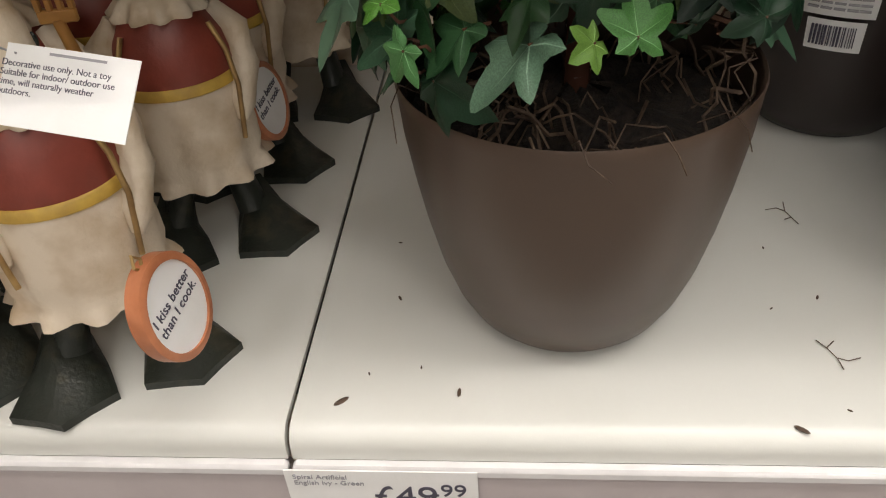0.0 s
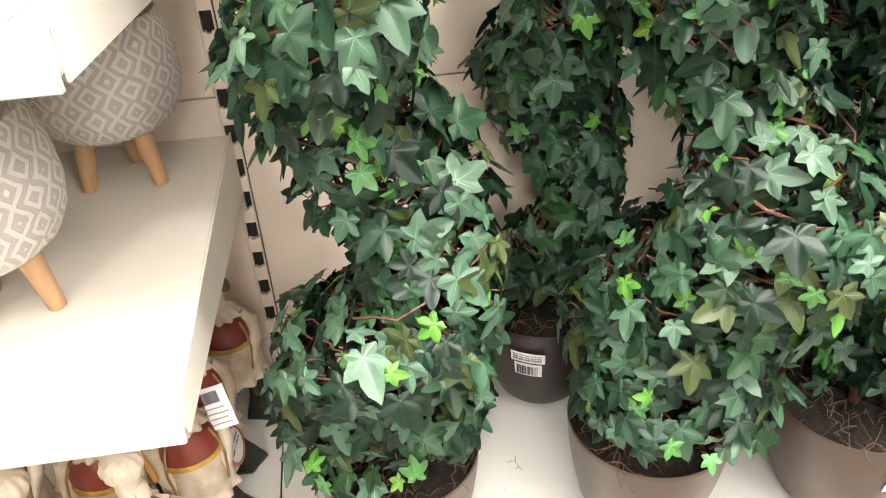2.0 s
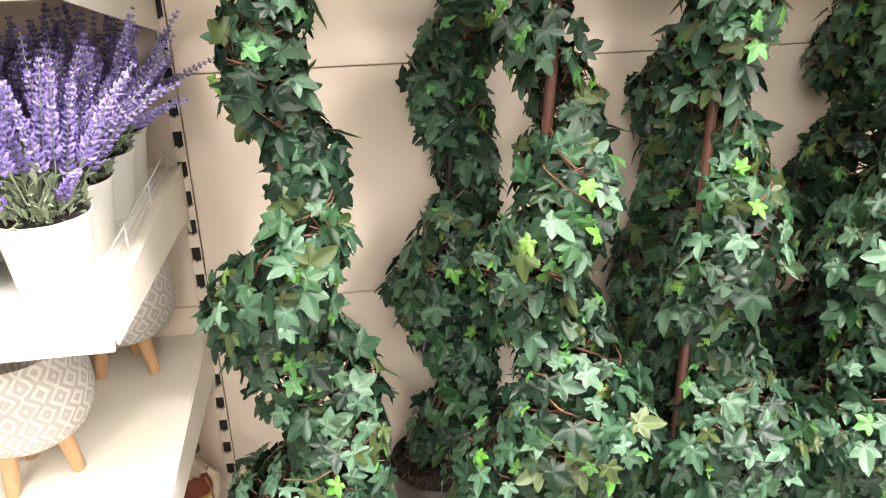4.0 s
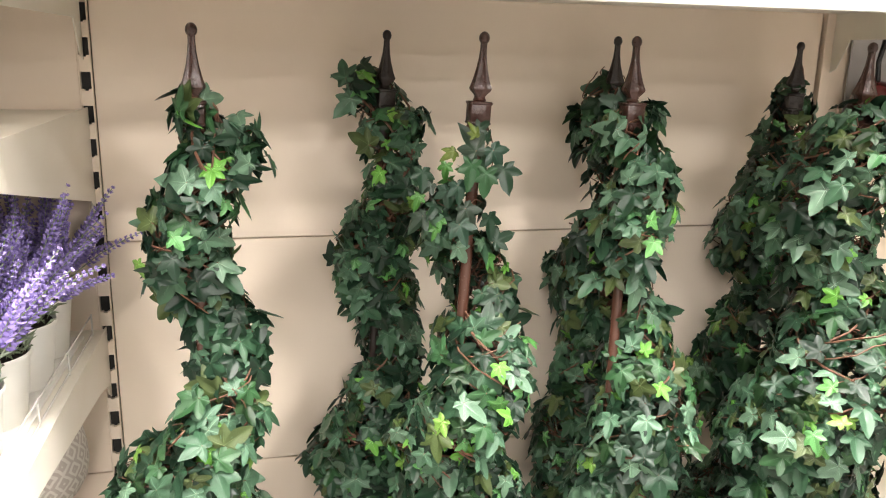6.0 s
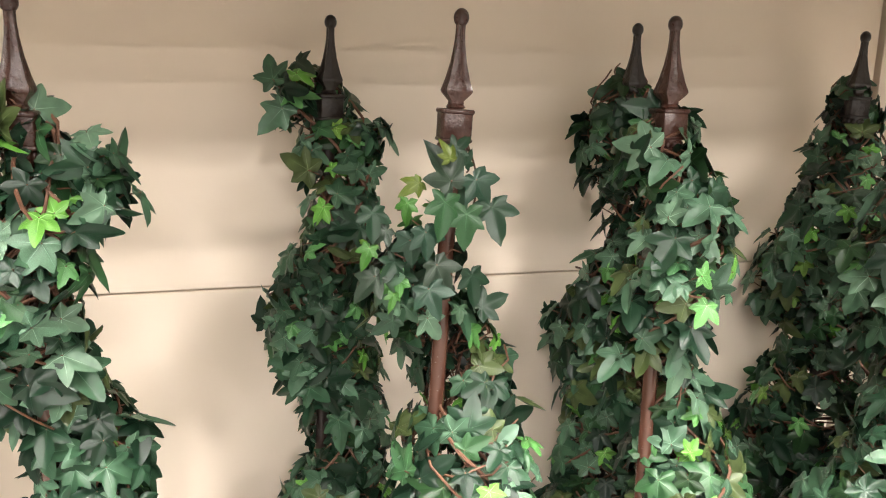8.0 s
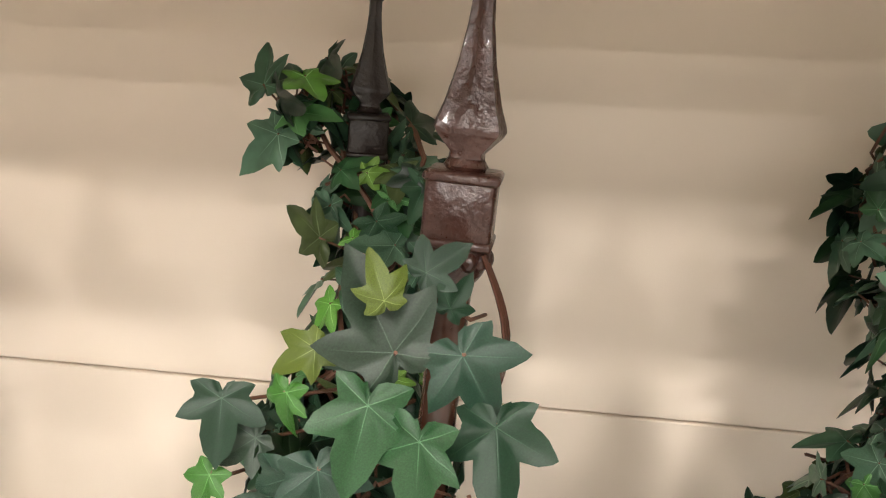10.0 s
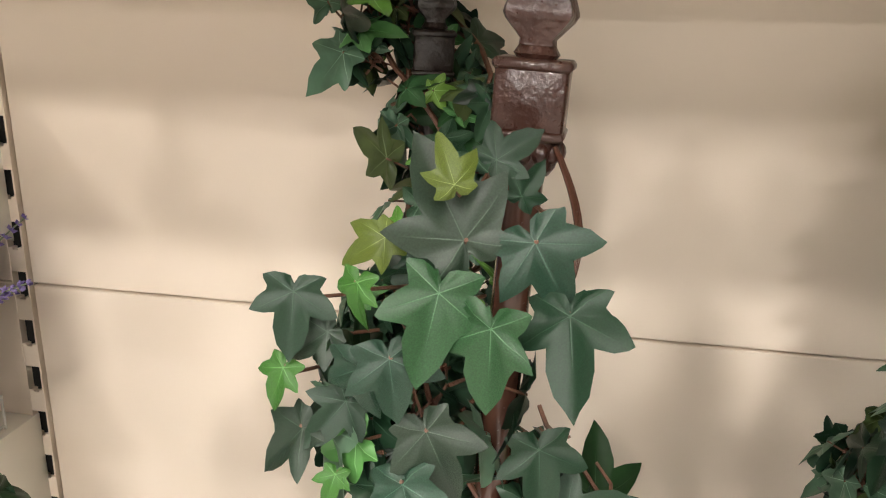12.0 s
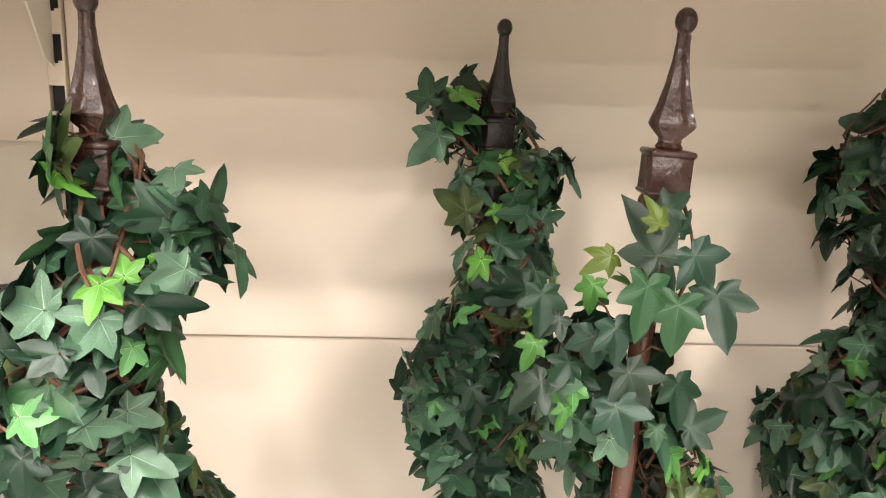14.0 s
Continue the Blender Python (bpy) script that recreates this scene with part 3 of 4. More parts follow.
def spiral_ivy(name_seed, base, top, winding, turn, count, label, pot_mat=POT, bare=(), tufts=()):
    """winding: height, and the left and right reach of the leafy coil. turn: a height at which the coil lies to the left, and its pitch. bare: places where the rod shows."""
    rng = random.Random(name_seed)
    t = thing("spiral_ivy", label, "artificial plant", pose(base[0], base[1], DECK_Z), "spiral ivies on the shelf")
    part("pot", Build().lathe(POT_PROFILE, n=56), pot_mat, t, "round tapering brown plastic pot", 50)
    # the peat and its dry roots
    s = Build()
    rings = []
    for j in range(7):
        r = 0.0870 * (1 - j / 6.5)
        rings.append([(r * math.cos(2 * math.pi * i / 28), r * math.sin(2 * math.pi * i / 28), 0.132 + 0.012 * (1 - (r / 0.09) ** 2) + rng.uniform(-0.004, 0.006)) for i in range(28)])
    s.loft(rings)
    part("soil", s, SOIL, t, "dark peat filling", 30)
    r = Build()
    for i in range(70):
        a, ra = rng.uniform(0, 2 * math.pi), rng.uniform(0.035, 0.088)
        da, n = rng.uniform(0.3, 1.1) * rng.choice((-1, 1)), 9
        pts = []
        for j in range(n):
            q = ra + rng.uniform(-0.010, 0.010) + (0.006 if rng.random() < 0.1 else 0)
            q = min(q, 0.0885)
            pts.append((q * math.cos(a + da * j / n), q * math.sin(a + da * j / n), 0.142 + 0.020 * math.sin(j * 0.5 + i) + rng.uniform(0, 0.006)))
        r.tube(pts, rng.uniform(0.0004, 0.0011), 4)
    for i in range(4):
        a = rng.uniform(math.pi * 1.1, math.pi * 1.9)
        w = [(q * math.cos(a + b2), q * math.sin(a + b2), z) for q, b2, z in ((0.080, 0, 0.155), (0.095, 0.03, 0.166), (0.1015, 0.07, 0.158), (0.1035, 0.1 + rng.uniform(0, 0.1), 0.158 - rng.uniform(0.008, 0.022)))]
        r.tube(w, rng.uniform(0.0003, 0.0006), 4)
    if pot_mat is POT_SHADED and base[0] < 0.5:
        r.tube([(0.020, -0.090, 0.135), (0.026, -0.103, 0.100), (0.022, -0.104, 0.055), (0.030, -0.112, 0.020), (0.034, -0.125, 0.002)], 0.0011, 5)
    part("root_tangle", r, MOSS_ROOT, t, "tangle of dry brown roots", 60)

    foot, head = Vector((0, 0, 0.10)), Vector((top[0] - base[0], top[1] - base[1], top[2] - DECK_Z))
    axis = (head - foot).normalized()

    def mid(z):
        return foot + (head - foot) * ((z - 0.10) / (head.z - 0.10))

    top_m = Matrix.Translation(head - axis * 0.079) @ Vector((0, 0, 1)).rotation_difference(axis).to_matrix().to_4x4() @ pose(0, 0, 0, 0, 0, rng.uniform(-14, 14))
    end = mid(head.z - 0.079 - 0.03)
    # back-row rods and finials take the bronze with shade in its colour
    part("rod", Build().tube([foot, mid(0.6), end], 0.0075, 16), METAL_SHADED if pot_mat is POT_SHADED else ROD, t, "brown centre rod", 60)
    finial_parts(t, top_m, METAL_SHADED if pot_mat is POT_SHADED else METAL)

    # the coil winds round the rod, wider towards the pot
    heights = [r[0] - DECK_Z for r in winding][::-1]
    lefts, rights = [r[1] - base[0] for r in winding][::-1], [r[2] - base[0] for r in winding][::-1]
    zt, zb = heights[-1], heights[0]

    def coil(z):
        lo, hi = float(np.interp(z, heights, lefts)), float(np.interp(z, heights, rights))
        k = (zt - z) / (zt - zb)
        a = math.pi + 2 * math.pi * (z + DECK_Z - turn[0]) / turn[1]
        reach = (hi - lo) / 2
        away = (0.022 + 0.022 * min(1, k * 1.4)) * (1 - max(0, k - 0.75) * 2.6)
        return Vector(((lo + hi) / 2, mid(z).y + away * math.sin(a), z)), max(0.012, reach - 0.013)

    def hidden_rod(p):
        return any((p.x + base[0] - hx) ** 2 + (p.z + DECK_Z - hz) ** 2 < hr * hr and p.y < mid(p.z).y + 0.012 for hx, hz, hr in bare)

    st = Build()
    for i in range(12):
        pts, off, n = [], rng.uniform(0, 6.3), 70
        wind, rad = rng.uniform(0.30, 0.55) * rng.choice((-1, 1)), rng.uniform(0.45, 0.80)
        for j in range(n):
            z = zb + 0.04 + (zt - zb - 0.05) * j / (n - 1)
            c, r = coil(z)
            w = off + j * wind
            q = rad + 0.12 * math.sin(j * 0.9 + i)
            p = c + Vector((r * q * math.cos(w), r * q * math.sin(w), 0.010 * math.sin(w * 0.8)))
            pts.append(p)
        run = []
        for p in pts + [None]:
            if p is not None and not hidden_rod(p):
                run.append(p)
            else:
                if len(run) > 2:
                    st.tube(run, 0.0011 + 0.0008 * rng.random(), 5)
                run = []
    for i in range(90):
        z = zb + 0.06 + (zt - zb - 0.06) * rng.random()
        c, r = coil(z)
        w, sp, rise = rng.uniform(0, 6.28), rng.uniform(0.8, 2.2), rng.uniform(-0.05, 0.05)
        pts = [c + Vector((math.cos(w + sp * j / 5), math.sin(w + sp * j / 5), 0)) * r * rng.uniform(0.68, 0.86) + Vector((0, 0, rise * j / 5)) for j in range(6)]
        if not any(hidden_rod(p) for p in pts):
            st.tube(pts, rng.uniform(0.0008, 0.0015), 4)

    places, cells = [], {}

    def crowded(p, gap):
        k = tuple(int(math.floor(v / 0.02)) for v in p)
        for dx in (-1, 0, 1):
            for dy in (-1, 0, 1):
                for dz in (-1, 0, 1):
                    if any((q - p).length < gap for q in cells.get((k[0] + dx, k[1] + dy, k[2] + dz), ())):
                        return True
        cells.setdefault(k, []).append(p)
        return False

    def put(p, out, size, young=False):
        lift = rng.uniform(-0.1, 0.95)
        nrm = out + Vector((0, 0, lift)) + Vector([rng.gauss(0, 0.36) for _ in range(3)])
        tip = out * rng.uniform(-0.1, 0.5) + Vector((0, 0, rng.uniform(-1.0, 0.15))) + Vector([rng.gauss(0, 0.55) for _ in range(3)])
        m = leaf_pose(p, nrm, tip, size)
        places.append((rng.choice(YOUNG) if young else rng.randrange(OLD), m))
        back = p - out * 0.022 + Vector((0, 0, -0.010))
        st.tube([back, p.lerp(back, 0.35) - (m.to_3x3() @ Vector((0, 0.16, 0.12))), p], [0.0011, 0.0009, 0.0007], 3)

    tries = 0
    while len(places) < count and tries < count * 14:
        tries += 1
        z = zb + (zt - zb) * rng.random() ** 1.15
        c, r = coil(z)
        inner = rng.random() < 0.12
        a = rng.uniform(0, 2 * math.pi)
        e = rng.gauss(0, 0.30)
        out = Vector((math.cos(a) * math.cos(e), math.sin(a) * math.cos(e), math.sin(e)))
        p = c + Vector((out.x, out.y, out.z * 0.5)) * r * (rng.uniform(0.45, 0.75) if inner else rng.uniform(0.84, 1.06))
        if p.z < 0.176 and (p.x ** 2 + p.y ** 2) < 0.104 ** 2 or p.z < (0.168 if p.y > 0.0 or p.x < -0.065 else 0.206):
            continue
        if p.y + base[1] > BACK - 0.012 or hidden_rod(p) or crowded(p, 0.0120 if inner else 0.0148 + 0.012 * max(0.0, p.z - 0.80)):
            continue
        young = rng.random() < 0.105
        put(p, out, rng.uniform(0.022, 0.034) if young else rng.choice((0.031, 0.035, 0.039, 0.043, 0.048)) * rng.uniform(0.94, 1.08), young)
    # tufts that stand off the coil
    for dx, dz in tufts:
        for i in range(11):
            d = Vector([rng.gauss(0, 1) for _ in range(3)]).normalized()
            put(mid(dz - DECK_Z) + Vector((dx, -0.01, 0)) + d * rng.uniform(0.008, 0.024), (d + Vector((0.6 * (1 if dx > 0 else -1), -0.3, 0))).normalized(), rng.uniform(0.034, 0.046), i == 3)
    part("vine", st, VINE, t, "reddish-brown winding vine stems", 60)
    return t, places


def hang_leaves(t, places, singles):
    """The foremost leaves as parts, the rest joined."""
    order = sorted(range(len(places)), key=lambda i: places[i][1].translation.y)
    for i in order[:singles]:
        k, m = places[i]
        part("leaf", LEAVES[k], None, t, at=m)
    rest = [places[i] for i in order[singles:]]
    if rest:
        tagged(part("leaf_mass", leaf_mass(rest), None, t, "ivy leaves at the back"), kind="stuff")


FRONT = "spiral topiary of green artificial ivy in a brown pot"
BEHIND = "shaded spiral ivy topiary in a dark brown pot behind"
WINDINGS = {
    "first": ((1.300, 0.150, 0.200), (1.273, 0.148, 0.224), (1.243, 0.142, 0.226), (1.212, 0.130, 0.240), (1.180, 0.106, 0.230), (1.115, 0.087, 0.215), (1.070, 0.108, 0.226), (1.035, 0.132, 0.250), (1.000, 0.136, 0.254),
              (0.930, 0.128, 0.252), (0.900, 0.100, 0.248), (0.865, 0.056, 0.237), (0.822, 0.038, 0.222), (0.770, 0.050, 0.244), (0.712, 0.080, 0.284)),
    "second": ((1.265, 0.492, 0.530), (1.242, 0.458, 0.550), (1.208, 0.446, 0.550), (1.173, 0.425, 0.522), (1.137, 0.412, 0.511), (1.100, 0.440, 0.562), (1.076, 0.462, 0.580), (1.030, 0.470, 0.590), (0.986, 0.440, 0.597), (0.930, 0.436, 0.592),
               (0.900, 0.405, 0.577), (0.865, 0.387, 0.565), (0.820, 0.396, 0.558), (0.778, 0.402, 0.596), (0.725, 0.440, 0.630)),
    "third": ((1.300, 0.690, 0.735), (1.277, 0.668, 0.750), (1.241, 0.663, 0.770), (1.205, 0.670, 0.788), (1.131, 0.655, 0.780), (1.066, 0.655, 0.772), (1.030, 0.666, 0.782), (0.990, 0.690, 0.816), (0.920, 0.690, 0.830),
              (0.877, 0.664, 0.832), (0.800, 0.648, 0.822), (0.755, 0.650, 0.806), (0.700, 0.678, 0.838), (0.654, 0.698, 0.858), (0.606, 0.690, 0.876)),
    "fourth": ((1.295, 1.010, 1.090), (1.281, 0.981, 1.124), (1.243, 0.940, 1.128), (1.205, 0.922, 1.111), (1.167, 0.919, 1.099), (1.127, 0.924, 1.096), (1.086, 0.956, 1.113), (1.043, 0.970, 1.146), (1.000, 0.985, 1.158), (0.960, 0.935, 1.164),
               (0.917, 0.914, 1.144), (0.874, 0.892, 1.139), (0.830, 0.888, 1.138), (0.783, 0.900, 1.147), (0.734, 0.916, 1.166)),
    "fifth": ((1.330, 0.372, 0.436), (1.298, 0.360, 0.462), (1.258, 0.372, 0.498), (1.175, 0.387, 0.489), (1.133, 0.365, 0.486), (1.090, 0.338, 0.480), (1.040, 0.330, 0.470), (1.000, 0.340, 0.492), (0.954, 0.364, 0.500), (0.890, 0.382, 0.500),
              (0.819, 0.330, 0.498), (0.755, 0.302, 0.480), (0.713, 0.283, 0.480), (0.667, 0.302, 0.494), (0.617, 0.315, 0.508)),
    "sixth": ((1.322, 0.759, 0.797), (1.304, 0.732, 0.824), (1.261, 0.716, 0.836), (1.218, 0.719, 0.846), (1.172, 0.731, 0.850), (1.127, 0.738, 0.850), (1.082, 0.706, 0.832), (1.035, 0.688, 0.824), (0.986, 0.696, 0.846), (0.938, 0.703, 0.870),
              (0.888, 0.712, 0.876), (0.838, 0.688, 0.868), (0.739, 0.676, 0.860)),
    "seventh": ((1.325, 1.100, 1.155), (1.310, 1.090, 1.172), (1.264, 1.080, 1.186), (1.216, 1.043, 1.180), (1.168, 1.017, 1.160), (1.120, 0.998, 1.150), (1.070, 0.996, 1.150), (1.019, 1.018, 1.190), (0.967, 1.058, 1.220), (0.912, 0.994, 1.210),
                (0.862, 0.968, 1.180), (0.809, 0.972, 1.170), (0.755, 0.998, 1.190), (0.700, 1.034, 1.225), (0.655, 1.058, 1.235)),
}
# the lowest turns, down to the pot's rim
SKIRTS = {
    "first": ((0.682, 0.098, 0.287), (0.645, 0.130, 0.287), (0.600, 0.128, 0.286), (0.557, 0.042, 0.280), (0.500, 0.026, 0.270), (0.445, 0.020, 0.272), (0.400, 0.030, 0.278), (0.355, 0.040, 0.262)),
    "second": ((0.685, 0.436, 0.642), (0.638, 0.426, 0.656), (0.595, 0.415, 0.652), (0.550, 0.368, 0.645), (0.500, 0.350, 0.630), (0.450, 0.345, 0.610), (0.400, 0.350, 0.600), (0.355, 0.358, 0.570)),
    "third": ((0.556, 0.668, 0.886), (0.502, 0.662, 0.898), (0.448, 0.667, 0.900), (0.400, 0.645, 0.880), (0.355, 0.620, 0.830)),
    "fourth": ((0.680, 0.930, 1.180), (0.620, 0.900, 1.190), (0.560, 0.870, 1.180), (0.500, 0.860, 1.160), (0.440, 0.860, 1.130), (0.355, 0.885, 1.090)),
    "fifth": ((0.560, 0.360, 0.505), (0.514, 0.376, 0.492), (0.497, 0.338, 0.490), (0.450, 0.312, 0.470), (0.400, 0.315, 0.460), (0.350, 0.320, 0.455)),
    "sixth": ((0.660, 0.690, 0.870), (0.560, 0.680, 0.870), (0.460, 0.680, 0.870), (0.360, 0.690, 0.860)),
    "seventh": ((0.615, 0.985, 1.210), (0.581, 0.972, 1.200), (0.480, 0.980, 1.200), (0.360, 1.000, 1.180)),
}
COILS = {key: WINDINGS[key] + SKIRTS[key] for key in WINDINGS}
IVIES = [
    (11, (0.157, 0.117), (0.175, 0.105, 1.380), COILS["first"], (1.115, 0.295), 1400, FRONT, POT, (), ((0.052, 1.262), (0.058, 1.235), (-0.006, 1.296))),
    (22, (0.452, 0.108), (0.514, 0.132, 1.380), COILS["second"], (1.145, 0.290), 1400, FRONT, POT, ((0.505, 1.222, 0.046), (0.480, 1.190, 0.035), (0.548, 1.240, 0.045), (0.498, 1.085, 0.030), (0.495, 1.050, 0.020))),
    (13, (0.700, 0.096), (0.718, 0.140, 1.380), COILS["third"], (1.090, 0.300), 1400, FRONT, POT, ((0.705, 1.042, 0.028),)),
    (14, (0.985, 0.095), (1.045, 0.110, 1.380), COILS["fourth"], (1.150, 0.310), 2000, FRONT, POT, ()),
    (15, (0.385, 0.356), (0.428, 0.350, 1.384), COILS["fifth"], (1.050, 0.335), 1150, BEHIND, POT_SHADED, ((0.426, 1.300, 0.022),), ((-0.045, 1.290), (-0.050, 1.312), (0.045, 1.255))),
    (16, (0.770, 0.355), (0.782, 0.335, 1.384), COILS["sixth"], (1.045, 0.300), 1100, BEHIND, POT_SHADED, (), ((0.060, 1.27),)),
    (17, (1.085, 0.352), (1.122, 0.364, 1.384), COILS["seventh"], (1.090, 0.270), 1150, BEHIND, POT_SHADED, ()),
]
made = [(spiral_ivy(*row), row) for row in IVIES]


# large leaves round the second ivy's top: place, turn, size, tone
TOP_LEAVES = [
    (0.494, 0.078, 1.242, -25, 0.045, "g"),
    (0.491, 0.074, 1.261, -17, 0.021, "y"),
    (0.501, 0.094, 1.266, 50, 0.022, "d"),
    (0.516, 0.082, 1.242, 151, 0.039, "b"),
    (0.528, 0.078, 1.220, 165, 0.039, "d"),
    (0.487, 0.072, 1.226, -167, 0.039, "m"),
    (0.504, 0.070, 1.216, -177, 0.037, "m"),
    (0.471, 0.070, 1.202, 173, 0.034, "b"),
    (0.459, 0.074, 1.195, 180, 0.036, "b"),
    (0.482, 0.076, 1.173, 158, 0.037, "g"),
    (0.474, 0.072, 1.154, 160, 0.037, "b"),
    (0.467, 0.080, 1.241, -123, 0.023, "y"),
    (0.457, 0.078, 1.225, -171, 0.022, "n"),
    (0.431, 0.088, 1.216, -175, 0.030, "d"),
    (0.427, 0.084, 1.188, -160, 0.021, "n"),
    (0.432, 0.086, 1.163, -137, 0.033, "g"),
    (0.447, 0.082, 1.148, -163, 0.016, "n"),
    (0.520, 0.104, 1.155, 178, 0.035, "d"),
    (0.531, 0.106, 1.125, 65, 0.034, "d"),
    (0.508, 0.100, 1.127, 180, 0.017, "m"),
    (0.446, 0.084, 1.125, -126, 0.027, "d"),
    (0.510, 0.094, 1.254, 39, 0.017, "d"),
    (0.449, 0.090, 1.174, -140, 0.027, "d"),
    (0.442, 0.090, 1.201, -127, 0.024, "g"),
]
TONES = {"g": (0.019, 0.034, 0.021), "y": (0.070, 0.098, 0.014), "d": (0.010, 0.031, 0.015), "b": (0.014, 0.039, 0.023), "m": (0.019, 0.062, 0.022), "n": (0.036, 0.118, 0.018)}
TONE_MESH = {}
for i, (key, tone) in enumerate(TONES.items()):
    me = leaf_mesh(leaf_shape(RNG, 1.9), False)
    me.materials.clear()
    me.materials.append(leaf_material("ivy_leaf_" + "abcdef"[i], False, tone))
    TONE_MESH[key] = me


def top_leaves(t, base):
    rng = random.Random(77)
    stem = Build()
    for x, y, z, turn, size, key in TOP_LEAVES:
        p = Vector((x - base[0], y - base[1], z - DECK_Z))
        a = radians(turn)
        m = leaf_pose(p, Vector((rng.uniform(-0.5, 0.5), -1, rng.uniform(-0.1, 0.7))), Vector((math.sin(a), 0, math.cos(a))), size)
        part("leaf", TONE_MESH[key], None, t, at=m)
        stem.tube([p + Vector((0, 0.002, 0)), p + Vector((rng.uniform(-0.006, 0.006), 0.014, -0.008)), p + Vector((0.010, 0.034, -0.012))], 0.0008, 5)
    tagged(part("stem_mass", stem, VINE, t), kind="stuff")
    head = Vector((0.514 - base[0], 0.132 - base[1], 1.380 - DECK_Z))
    for i in range(3):
        w = 0.0024 * i
        strand = [head + Vector((0.004 + (0.0100 + 0.3 * w) * math.sin(math.pi * u), -0.012 + w + 0.006 * u, -0.113 - 0.075 * u)) for u in [j / 14 for j in range(15)]]
        part("tie_wire", Build().tube(strand, 0.0008, 6), ROD, t, "brown tie wire")


top_leaves(made[1][0][0], IVIES[1][1])


# ---- planters, lavender, ducks and the rest ----
def planter(x, y, z, turn, label):
    t = thing("footed_planter", label, "planter", pose(x, y, z, 0, 0, turn), "patterned planters")
    prof = [(0.0005, 0.066), (0.036, 0.066), (0.052, 0.071), (0.066, 0.083), (0.075, 0.102), (0.079, 0.126), (0.078, 0.150), (0.074, 0.176), (0.069, 0.196), (0.0675, 0.199), (0.065, 0.196),
            (0.068, 0.170), (0.070, 0.140), (0.0005, 0.135)]
    part("bowl", Build().lathe([(r * 1.12, z) for r, z in prof], n=64), GLAZE, t, "grey stoneware bowl with raised white diamonds", 50)
    for i in range(3):
        a = radians(90 + 120 * i)
        d = Vector((math.cos(a), math.sin(a), 0))
        b = Build().tube([d * 0.048 + Vector((0, 0, 0.0)), d * 0.0475 + Vector((0, 0, 0.002)), d * 0.036 + Vector((0, 0, 0.074))], [0.0075, 0.0085, 0.0125], 18)
        part("leg", b, WOOD, t, "pale turned wooden leg", 50)
    return t


planter(-0.121, 0.376, 0.600, 0, "grey patterned stoneware planter on three wooden legs")
planter(-0.188, 0.122, 0.600, 31, "grey patterned stoneware planter on three wooden legs")
planter(-0.300, 0.370, 0.600, 40, "grey patterned stoneware planter on three wooden legs")
planter(-0.340, 0.120, 0.600, 10, "grey patterned stoneware planter on three wooden legs")
planter(-0.235, 0.330, 1.258, 30, "patterned stoneware planter on wooden legs, top shelf")


